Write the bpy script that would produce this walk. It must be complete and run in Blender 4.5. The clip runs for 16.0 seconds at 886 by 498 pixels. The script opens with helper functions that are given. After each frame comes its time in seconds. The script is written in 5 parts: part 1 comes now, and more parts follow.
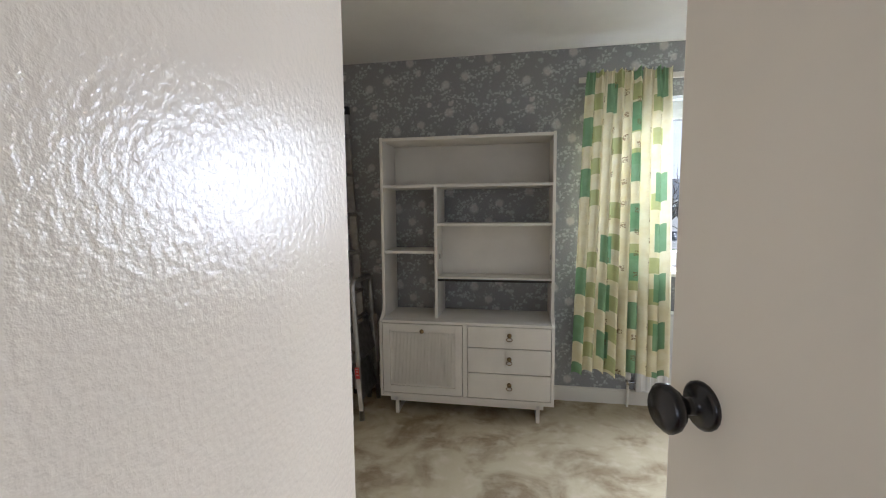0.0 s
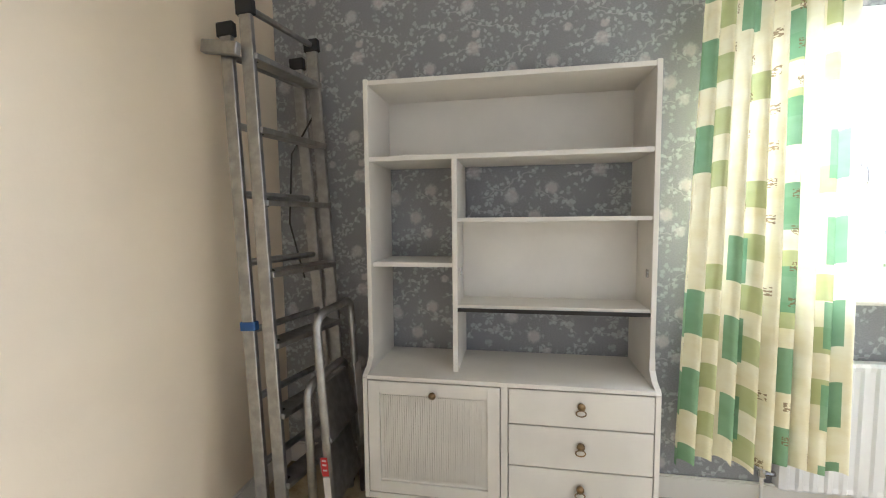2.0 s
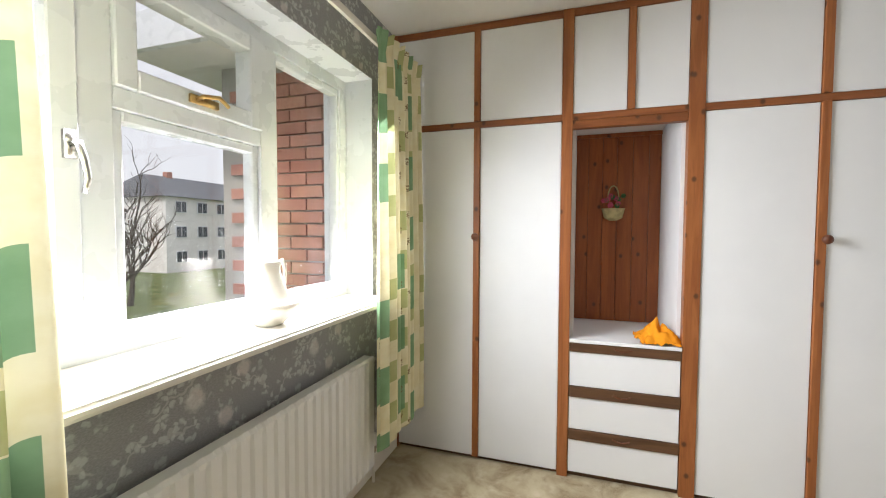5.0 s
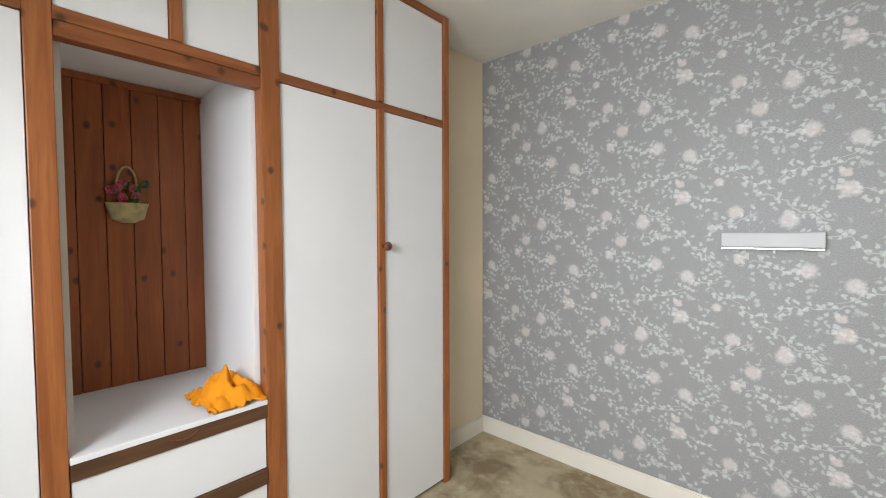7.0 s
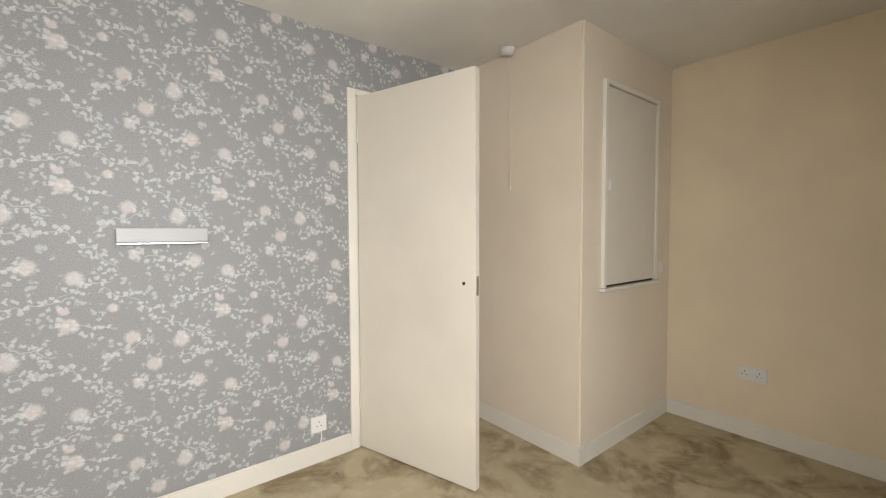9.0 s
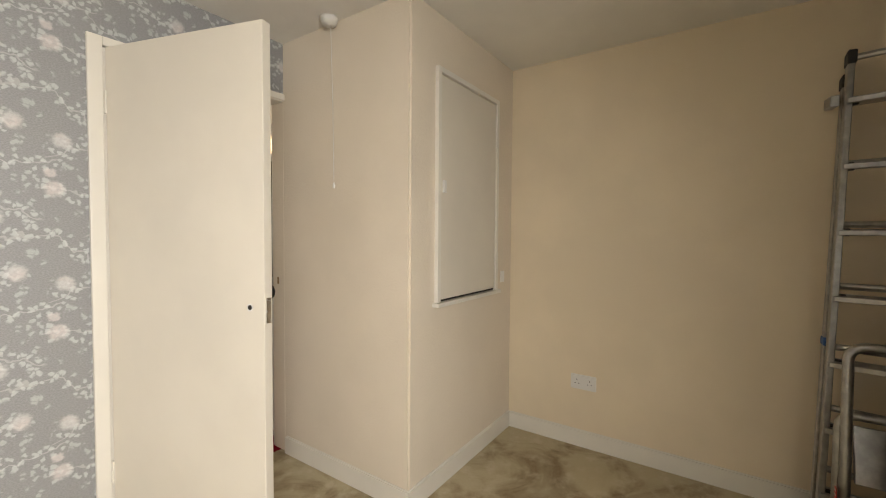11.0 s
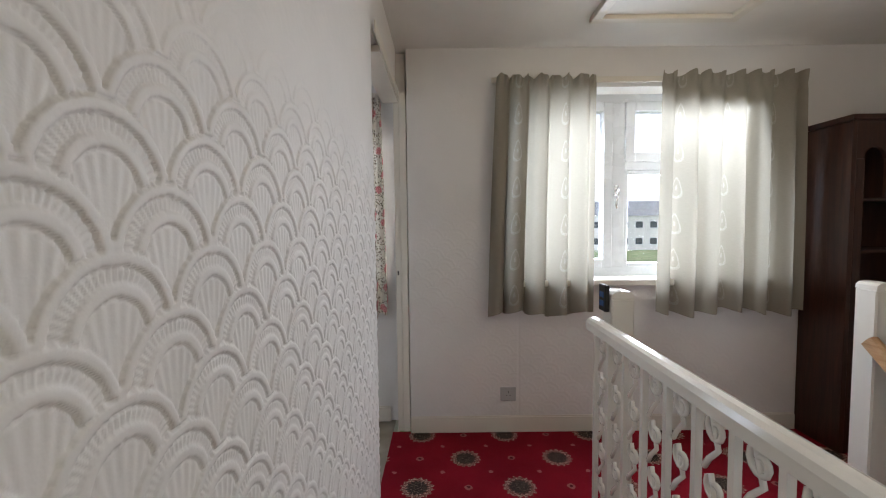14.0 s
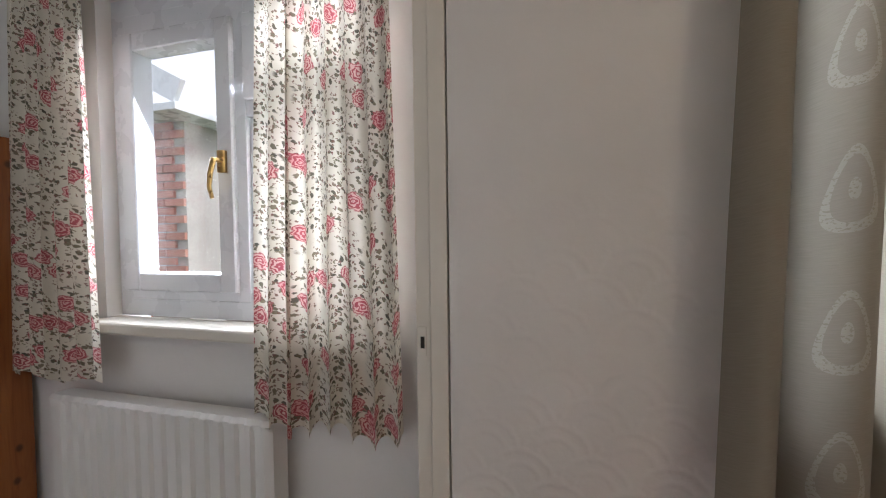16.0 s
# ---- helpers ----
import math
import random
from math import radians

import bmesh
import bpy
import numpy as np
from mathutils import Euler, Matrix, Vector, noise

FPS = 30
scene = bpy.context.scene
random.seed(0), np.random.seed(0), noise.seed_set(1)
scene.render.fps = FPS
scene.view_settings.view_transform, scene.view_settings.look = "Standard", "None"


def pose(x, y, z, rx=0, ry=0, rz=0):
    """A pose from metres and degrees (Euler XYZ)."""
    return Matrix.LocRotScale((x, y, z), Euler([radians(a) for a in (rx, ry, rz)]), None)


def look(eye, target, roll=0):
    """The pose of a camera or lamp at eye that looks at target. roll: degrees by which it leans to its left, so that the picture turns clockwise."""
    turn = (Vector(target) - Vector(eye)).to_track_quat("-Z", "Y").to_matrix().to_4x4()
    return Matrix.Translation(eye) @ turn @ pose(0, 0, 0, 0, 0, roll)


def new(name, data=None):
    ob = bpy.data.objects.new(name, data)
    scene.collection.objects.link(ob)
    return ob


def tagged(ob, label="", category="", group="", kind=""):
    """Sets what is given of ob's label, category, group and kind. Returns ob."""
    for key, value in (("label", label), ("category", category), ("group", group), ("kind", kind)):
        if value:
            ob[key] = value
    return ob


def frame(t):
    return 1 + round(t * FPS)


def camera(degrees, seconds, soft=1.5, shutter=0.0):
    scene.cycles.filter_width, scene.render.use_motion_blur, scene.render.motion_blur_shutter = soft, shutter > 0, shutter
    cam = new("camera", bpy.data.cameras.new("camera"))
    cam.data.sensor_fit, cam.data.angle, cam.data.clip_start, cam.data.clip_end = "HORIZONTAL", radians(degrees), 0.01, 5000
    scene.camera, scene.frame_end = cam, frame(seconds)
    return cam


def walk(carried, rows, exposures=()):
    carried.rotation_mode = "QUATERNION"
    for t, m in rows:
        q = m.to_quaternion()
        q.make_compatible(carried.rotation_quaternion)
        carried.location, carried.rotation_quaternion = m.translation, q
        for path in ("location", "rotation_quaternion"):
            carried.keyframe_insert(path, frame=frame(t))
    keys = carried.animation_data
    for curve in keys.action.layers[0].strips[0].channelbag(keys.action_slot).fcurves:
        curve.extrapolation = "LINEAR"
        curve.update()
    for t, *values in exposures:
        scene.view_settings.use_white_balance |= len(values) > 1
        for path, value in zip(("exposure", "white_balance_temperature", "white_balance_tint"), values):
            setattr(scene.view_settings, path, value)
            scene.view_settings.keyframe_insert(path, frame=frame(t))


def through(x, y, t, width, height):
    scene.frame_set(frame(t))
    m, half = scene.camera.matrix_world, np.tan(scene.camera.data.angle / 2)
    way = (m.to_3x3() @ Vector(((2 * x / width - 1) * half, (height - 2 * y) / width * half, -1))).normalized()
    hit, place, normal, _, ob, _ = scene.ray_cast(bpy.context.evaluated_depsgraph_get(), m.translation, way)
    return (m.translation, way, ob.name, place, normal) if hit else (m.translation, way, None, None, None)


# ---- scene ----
cam = camera(94.2, 16.0, 1.1)
PATH = [
    (0, (0.143, 0.755, 1.287), (-0.194, 2.718, 1.106), -0.5),
    (0.5, (0.085, 0.968, 1.284), (-0.275, 2.925, 1.084), -0.6),
    (1, (0.033, 1.229, 1.265), (-0.353, 3.183, 1.08), -0.6),
    (1.5, (-0.052, 1.49, 1.257), (-0.444, 3.442, 1.071), -0.7),
    (2, (-0.107, 1.718, 1.212), (-0.452, 3.682, 1.064), -0.6),
    (2.5, (-0.028, 1.926, 1.209), (-0.241, 3.91, 1.068), -0.4),
    (3, (0.114, 2.049, 1.247), (0.339, 4.031, 1.106), -0.3),
    (3.5, (0.193, 2.169, 1.196), (0.993, 4.0, 1.118), -0.5),
    (4, (0.293, 2.3, 1.179), (1.584, 3.826, 1.102), -0.4),
    (4.2, (0.357, 2.357, 1.187), (1.812, 3.728, 1.107), -0.2),
    (6.3, (1.13, 2.777, 1.262), (2.971, 1.999, 1.19), -0.3),
    (6.5, (1.209, 2.767, 1.26), (2.946, 1.779, 1.191), -0.5),
    (7, (1.397, 2.732, 1.258), (2.741, 1.253, 1.182), -0.2),
    (7.5, (1.552, 2.691, 1.245), (2.316, 0.844, 1.173), -0.3),
    (8, (1.621, 2.604, 1.226), (1.679, 0.606, 1.158), -0.3),
    (8.5, (1.678, 2.635, 1.251), (0.976, 0.765, 1.152), -0.5),
    (9, (1.708, 2.761, 1.238), (0.454, 1.205, 1.153), -0.2),
    (9.5, (1.683, 2.882, 1.246), (0.14, 1.613, 1.161), -0.1),
    (10, (1.642, 2.907, 1.248), (-0.027, 1.807, 1.162), -0.1),
    (10.2, (1.602, 2.907, 1.255), (-0.085, 1.837, 1.166), -0.1),
    (12.3, (0.465, 1.849, 1.259), (-0.791, 0.295, 1.182), 0.7),
    (12.5, (0.389, 1.704, 1.259), (-0.731, 0.05, 1.168), 0.2),
    (13, (0.284, 1.332, 1.289), (-0.445, -0.527, 1.178), -0.3),
    (13.5, (0.247, 0.956, 1.302), (-0.061, -1.017, 1.187), -0.2),
    (14, (0.295, 0.555, 1.272), (0.292, -1.442, 1.158), -0.6),
    (14.5, (0.3, 0.163, 1.258), (0.478, -1.826, 1.144), -0.8),
    (15, (0.215, -0.271, 1.242), (0.51, -2.246, 1.141), -0.8),
    (15.5, (0.207, -0.696, 1.235), (0.631, -2.648, 1.134), -0.4),
    (16, (0.279, -1.085, 1.22), (0.815, -3.011, 1.152), -0.7),
]
EXPOSURES = [(0.0, 0.9, 5500, 14), (0.6, 0.9, 5600, 13), (1.0, 1.1, 5700, 13), (1.5, 1.9, 5650, 14), (2.4, 2.05, 5350, 12), (3.0, 2.1, 5600, 11), (3.5, 1.5, 6500, 15), (4.0, 0.9, 6450, 14), (6.5, 0.55, 6300, 11), (8.5, 0.45, 6600, 12), (10.0, 0.9, 6950, 13), (12.4, 0.15, 7200, 13), (13.3, 1.25, 5700, 10), (14.5, 1.15, 5750, 10), (16.0, 1.15, 5950, 13)]
walk(cam, [(t, look(eye, target, roll)) for t, eye, target, roll in PATH], EXPOSURES)

# ---- light ----
world = bpy.data.worlds.new("world")
scene.world = world
world.use_nodes = True
wn = world.node_tree
sky = wn.nodes.new("ShaderNodeTexSky")
sky.sky_type = "NISHITA"
sky.sun_disc = False
sky.sun_elevation = radians(53)
sky.sun_rotation = radians(267)
sky.dust_density = 10.0
sky.air_density = 0.5
sky.ozone_density = 0.0
cloud = wn.nodes.new("ShaderNodeMix")
cloud.data_type = "RGBA"
cloud.inputs[0].default_value = 0.8
cloud.inputs[7].default_value = (7.5, 7.6, 7.8, 1)
wn.links.new(sky.outputs[0], cloud.inputs[6])
wn.links.new(cloud.outputs[2], wn.nodes["Background"].inputs[0])
wn.nodes["Background"].inputs[1].default_value = 0.09


def lamp(name, kind, matrix, energy, color=(1, 1, 1), size=(1, 1), angle=0.0, spread=140):
    data = bpy.data.lights.new(name, kind)
    data.energy = energy
    data.color = color
    if kind == "AREA":
        data.shape = "RECTANGLE"
        data.size, data.size_y = size
        data.spread = radians(spread)
    if kind == "SUN":
        data.angle = angle
    if kind == "POINT":
        data.shadow_soft_size = size[0]
    ob = new(name, data)
    ob.matrix_world = matrix
    return ob


lamp("sun", "SUN", look((-18, -1, 24), (0, 0, 0)), 1.3, (1.0, 0.96, 0.9), angle=radians(12))
lamp("sky_light_bedroom_window", "AREA", look((1.64, 3.67, 1.43), (1.2, 1.2, 0.0)), 62, (0.93, 0.96, 1.0), (1.55, 0.95), spread=148)
lamp("sky_light_landing_window", "AREA", look((-0.9, -2.2, 1.5), (-0.6, -0.2, 0.5)), 36, (0.95, 0.97, 1.0), (1.3, 1.0))
lamp("sky_light_small_bedroom_window", "AREA", look((1.2, -2.235, 1.45), (1.2, -0.6, 0.6)), 15, (0.95, 0.97, 1.0), (0.9, 0.85))
lamp("pendant_bulb", "POINT", pose(-0.84, -0.62, 2.02), 1.8, (1.0, 0.78, 0.52), (0.05, 0.05))


# ---- node helpers ----
class Net:
    def __init__(self, name):
        self.mat = bpy.data.materials.new(name)
        self.mat.use_nodes = True
        self.t = self.mat.node_tree
        self.bsdf = self.t.nodes["Principled BSDF"]
        self.out = self.t.nodes["Material Output"]

    def node(self, kind, ins=None, **props):
        n = self.t.nodes.new(kind)
        for k, v in props.items():
            setattr(n, k, v)
        for k, v in (ins or {}).items():
            self.put(n.inputs[k], v)
        return n

    def put(self, socket, v):
        if isinstance(v, bpy.types.NodeSocket):
            self.t.links.new(v, socket)
        else:
            socket.default_value = v

    def math(self, op, a, b=0.0, c=0.0):
        n = self.t.nodes.new("ShaderNodeMath")
        n.operation = op
        for s, v in zip(n.inputs, (a, b, c)):
            self.put(s, v)
        return n.outputs[0]

    def pos(self):
        return self.t.nodes.new("ShaderNodeNewGeometry").outputs["Position"]

    def split(self, v):
        n = self.t.nodes.new("ShaderNodeSeparateXYZ")
        self.t.links.new(v, n.inputs[0])
        return n.outputs

    def join(self, x=0.0, y=0.0, z=0.0):
        n = self.t.nodes.new("ShaderNodeCombineXYZ")
        for s, v in zip(n.inputs, (x, y, z)):
            self.put(s, v)
        return n.outputs[0]

    def noise(self, vec, scale, detail=4.0, rough=0.55, dist=0.0):
        n = self.node("ShaderNodeTexNoise", {"Scale": scale, "Detail": detail, "Roughness": rough, "Distortion": dist})
        self.t.links.new(vec, n.inputs["Vector"])
        return n.outputs[0]

    def noise_color(self, vec, scale, detail=2.0):
        n = self.node("ShaderNodeTexNoise", {"Scale": scale, "Detail": detail})
        self.t.links.new(vec, n.inputs["Vector"])
        return n.outputs[1]

    def voronoi(self, vec, scale, rnd=1.0):
        n = self.node("ShaderNodeTexVoronoi", {"Scale": scale, "Randomness": rnd}, voronoi_dimensions="2D")
        self.t.links.new(vec, n.inputs["Vector"])
        return n

    def step(self, v, lo, hi):
        n = self.node("ShaderNodeMapRange", {"From Min": lo, "From Max": hi}, interpolation_type="SMOOTHSTEP")
        self.t.links.new(v, n.inputs[0])
        return n.outputs[0]

    def mix(self, fac, a, b):
        n = self.t.nodes.new("ShaderNodeMix")
        n.data_type = "RGBA"
        self.put(n.inputs[0], fac)
        for s, v in ((n.inputs[6], a), (n.inputs[7], b)):
            self.put(s, (*v, 1) if isinstance(v, tuple) and len(v) == 3 else v)
        return n.outputs[2]

    def vadd(self, a, b):
        n = self.t.nodes.new("ShaderNodeVectorMath")
        n.operation = "ADD"
        self.put(n.inputs[0], a)
        self.put(n.inputs[1], b)
        return n.outputs[0]

    def vscale(self, a, s):
        n = self.t.nodes.new("ShaderNodeVectorMath")
        n.operation = "SCALE"
        self.put(n.inputs[0], a)
        n.inputs["Scale"].default_value = s
        return n.outputs[0]

    def bump(self, height, strength=0.3, dist=0.002):
        n = self.node("ShaderNodeBump", {"Strength": strength, "Distance": dist})
        self.t.links.new(height, n.inputs["Height"])
        self.t.links.new(n.outputs[0], self.bsdf.inputs["Normal"])

    def done(self, color, rough=0.6, metal=0.0, spec=0.5):
        self.put(self.bsdf.inputs["Base Color"], (*color, 1) if isinstance(color, tuple) and len(color) == 3 else color)
        self.put(self.bsdf.inputs["Roughness"], rough)
        self.bsdf.inputs["Metallic"].default_value = metal
        self.bsdf.inputs["Specular IOR Level"].default_value = spec
        return self.mat


def paint(name, color, rough=0.6, vary=0.08, grain=60.0, relief=0.15, dirt=1.6, spec=0.5):
    n = Net(name)
    p = n.pos()
    a = n.noise(p, dirt, 5)
    dark = tuple(c * (1 - vary * 2) for c in color)
    col = n.mix(n.step(a, 0.35, 0.7), dark, color)
    n.bump(n.noise(p, grain, 3), relief, 0.002)
    r = n.math("ADD", n.math("MULTIPLY", n.noise(p, 9, 3), 0.16), rough - 0.08)
    return n.done(col, r, 0, spec)


def metal(name, color, rough, vary=0.25):
    n = Net(name)
    p = n.pos()
    a = n.noise(p, 25, 5)
    col = n.mix(n.step(a, 0.35, 0.7), tuple(c * (1 - vary) for c in color), color)
    return n.done(col, n.math("ADD", n.math("MULTIPLY", n.noise(p, 60, 3), 0.25), rough - 0.1), 1.0)


def wallpaper():
    """Grey woven paper with pale blossoms and leafy twigs, one repeat 0.534 m wide and 0.536 m high."""
    n = Net("floral_wallpaper")
    x, y, z = n.split(n.pos())
    W, T = 0.534, 0.536
    fu, fv = n.math("FRACT", n.math("DIVIDE", x, W)), n.math("FRACT", n.math("DIVIDE", z, T))
    tile = n.join(n.math("MULTIPLY", fu, W), n.math("MULTIPLY", fv, T), 0.0)
    p = n.join(x, z, 0.0)
    weave = n.noise(n.join(x, n.math("MULTIPLY", z, 2.2), 0.0), 150, 2)
    base = n.mix(n.step(weave, 0.3, 0.7), (0.24, 0.24, 0.237), (0.31, 0.31, 0.305))
    c = base
    wob = n.math("MULTIPLY", n.math("SUBTRACT", n.noise(tile, 14, 2), 0.5), 0.10)

    def wrapped(v, centre, period):
        return n.math("MULTIPLY", n.math("SUBTRACT", n.math("FRACT", n.math("ADD", v, 0.5 - centre / period)), 0.5), period)

    # twigs: wavering sprigs that rise across the repeat, each with its leaves
    spray = None
    for cx, cz, slope, half in ((0.46, 0.05, 0.35, 0.13), (0.17, 0.10, 0.9, 0.09), (0.33, 0.17, -0.25, 0.10), (0.07, 0.22, -0.5, 0.10), (0.40, 0.29, 0.55, 0.13),
                                (0.20, 0.33, 0.20, 0.10), (0.03, 0.42, 0.60, 0.12), (0.34, 0.43, -0.15, 0.12), (0.19, 0.49, -0.35, 0.09)):
        du, dv = wrapped(fu, cx, W), wrapped(fv, cz, T)
        off = n.math("ABSOLUTE", n.math("SUBTRACT", n.math("ADD", n.math("MULTIPLY", du, slope), wob), dv))
        along = n.math("SUBTRACT", 1.0, n.step(n.math("ABSOLUTE", du), half * 0.8, half))
        stem = n.math("MULTIPLY", n.math("SUBTRACT", 1.0, n.step(off, 0.0015, 0.0045)), along)
        zone = n.math("MULTIPLY", n.math("SUBTRACT", 1.0, n.step(off, 0.028, 0.045)), along)
        if spray is None:
            spray, stems = zone, stem
        else:
            spray, stems = n.math("MAXIMUM", spray, zone), n.math("MAXIMUM", stems, stem)
    leaves = n.voronoi(n.vadd(tile, n.vscale(n.noise_color(tile, 38), 0.034)), 40)
    leaf = n.math("SUBTRACT", 1.0, n.step(leaves.outputs["Distance"], 0.20, 0.44))
    leaf = n.math("MULTIPLY", n.math("MULTIPLY", leaf, n.math("MAXIMUM", spray, n.math("MULTIPLY", n.step(n.noise(tile, 11, 2), 0.50, 0.58), 0.75))), n.math("GREATER_THAN", n.split(leaves.outputs["Color"])[0], 0.22))
    c = n.mix(n.math("MULTIPLY", stems, 0.38), c, (0.60, 0.585, 0.56))
    c = n.mix(n.math("MULTIPLY", leaf, 0.52), c, (0.62, 0.65, 0.63))
    # blossoms
    ragged = n.math("MULTIPLY", n.math("SUBTRACT", n.noise(tile, 60, 2), 0.5), 0.024)
    bloom, pink = None, (0.70, 0.62, 0.59)
    for cx, cz, r in ((2.648, 1.753, 0.030), (2.704, 1.684, 0.022), (2.487, 1.647, 0.030), (2.356, 1.597, 0.030), (2.380, 1.416, 0.031), (2.720, 1.341, 0.028), (2.546, 1.304, 0.033), (2.393, 1.475, 0.018), (2.244, 1.470, 0.018)):
        du, dv = wrapped(fu, cx % W, W), wrapped(fv, cz % T, T)
        d = n.math("ADD", n.math("SQRT", n.math("ADD", n.math("MULTIPLY", du, du), n.math("MULTIPLY", dv, dv))), ragged)
        m = n.math("SUBTRACT", 1.0, n.step(d, r * 0.55, r * 1.22))
        bloom = m if bloom is None else n.math("MAXIMUM", bloom, m)
    tone = n.mix(n.step(n.noise(tile, 9, 1), 0.4, 0.6), pink, (0.70, 0.69, 0.67))
    tone = n.mix(n.step(n.noise(p, 110, 2), 0.3, 0.6), (0.60, 0.57, 0.55), tone)
    c = n.mix(n.math("MULTIPLY", bloom, 0.58), c, tone)
    n.bump(weave, 0.2, 0.001)
    return n.done(c, 0.52, 0, 0.4)


def carpet_olive():
    n = Net("worn_olive_carpet")
    p = n.pos()
    a = n.noise(p, 3.2, 6, 0.62, 0.6)
    b = n.noise(p, 11, 5, 0.6)
    c = n.mix(n.step(a, 0.42, 0.66), (0.44, 0.37, 0.235), (0.20, 0.14, 0.07))
    c = n.mix(n.math("MULTIPLY", n.step(b, 0.48, 0.72), 0.55), c, (0.56, 0.48, 0.34))
    pile = n.noise(p, 420, 2)
    c = n.mix(n.math("MULTIPLY", n.step(pile, 0.35, 0.7), 0.3), c, (0.60, 0.53, 0.39))
    n.bump(n.math("ADD", n.math("MULTIPLY", pile, 0.5), b), 0.5, 0.006)
    return n.done(c, 0.95, 0, 0.15)


def carpet_red():
    n = Net("red_medallion_carpet")
    x, y, z = n.split(n.pos())
    wob = n.noise(n.pos(), 60, 2)

    def lattice(ox, oy, period):
        u = n.math("PINGPONG", n.math("SUBTRACT", x, ox), period / 2)
        v = n.math("PINGPONG", n.math("SUBTRACT", y, oy), period / 2)
        return u, v

    def dist(uv):
        return n.math("SQRT", n.math("ADD", n.math("MULTIPLY", uv[0], uv[0]), n.math("MULTIPLY", uv[1], uv[1])))

    pa, pb = lattice(0.43, -1.377, 0.5), lattice(0.18, -1.127, 0.5)
    da, db = dist(pa), dist(pb)
    d = n.math("MINIMUM", da, db)
    anga = n.math("ARCTAN2", pa[1], pa[0])
    angb = n.math("ARCTAN2", pb[1], pb[0])
    sel = n.math("LESS_THAN", da, db)
    ang = n.math("ADD", n.math("MULTIPLY", anga, sel), n.math("MULTIPLY", angb, n.math("SUBTRACT", 1.0, sel)))
    scal = n.math("MULTIPLY", n.math("COSINE", n.math("MULTIPLY", ang, 16.0)), 0.006)
    r = n.math("ADD", n.math("ADD", d, scal), n.math("MULTIPLY", n.math("SUBTRACT", wob, 0.5), 0.02))
    fine = n.noise(n.pos(), 130, 3)
    red = n.mix(n.step(n.noise(n.pos(), 2.5, 4), 0.3, 0.7), (0.17, 0.004, 0.012), (0.25, 0.007, 0.018))
    petal = n.mix(n.step(fine, 0.46, 0.62), (0.16, 0.05, 0.04), (0.52, 0.36, 0.28))
    core = n.mix(n.step(fine, 0.5, 0.7), (0.03, 0.022, 0.02), (0.34, 0.26, 0.19))
    c = n.mix(n.math("LESS_THAN", r, 0.078), red, petal)
    c = n.mix(n.math("LESS_THAN", r, 0.052), c, (0.05, 0.035, 0.03))
    c = n.mix(n.math("LESS_THAN", r, 0.040), c, core)
    dots = n.math("MINIMUM", dist(lattice(0.18, -1.377, 0.5)), dist(lattice(0.43, -1.127, 0.5)))
    dots = n.math("ADD", dots, n.math("MULTIPLY", n.math("SUBTRACT", wob, 0.5), 0.02))
    c = n.mix(n.math("LESS_THAN", dots, 0.02), c, (0.30, 0.10, 0.085))
    c = n.mix(n.math("LESS_THAN", dots, 0.009), c, (0.09, 0.01, 0.014))
    tiny = dist(lattice(0.305, -1.252, 0.25))
    c = n.mix(n.math("LESS_THAN", n.math("ADD", tiny, n.math("MULTIPLY", n.math("SUBTRACT", wob, 0.5), 0.02)), 0.012), c, (0.34, 0.11, 0.10))
    n.bump(n.noise(n.pos(), 380, 2), 0.5, 0.005)
    return n.done(c, 0.95, 0, 0.12)


def wood(name, a, b, axis="z", scale=1.0, rough=0.42, knots=True):
    n = Net(name)
    p = n.pos()
    x, y, z = n.split(p)
    k = {"z": (9, 9, 0.7), "y": (9, 0.7, 9), "x": (0.7, 9, 9)}[axis]
    rnd = n.t.nodes.new("ShaderNodeObjectInfo").outputs["Random"]
    q = n.join(n.math("MULTIPLY", x, k[0] * scale), n.math("ADD", n.math("MULTIPLY", y, k[1] * scale), n.math("MULTIPLY", rnd, 40.0)), n.math("MULTIPLY", z, k[2] * scale))
    g = n.noise(q, 2.4, 5, 0.6, 1.4)
    f = n.noise(q, 14, 3, 0.6)
    c = n.mix(n.step(g, 0.32, 0.68), a, b)
    c = n.mix(n.math("MULTIPLY", n.step(f, 0.45, 0.75), 0.3), c, tuple(v * 0.6 for v in a))
    c = n.mix(n.math("MULTIPLY", rnd, 0.25), c, tuple(v * 0.7 for v in a))
    if knots:
        kn = n.voronoi(n.join(n.math("ADD", n.math("ADD", x, y), n.math("MULTIPLY", rnd, 7.0)), n.math("MULTIPLY", z, 0.8), 0.0), 9.0)
        spot = n.math("SUBTRACT", 1.0, n.step(kn.outputs["Distance"], 0.04, 0.13))
        keep = n.math("GREATER_THAN", n.split(kn.outputs["Color"])[1], 0.55)
        c = n.mix(n.math("MULTIPLY", n.math("MULTIPLY", spot, keep), 0.85), c, (0.05, 0.016, 0.006))
    n.bump(f, 0.12, 0.001)
    return n.done(c, rough, 0, 0.5)


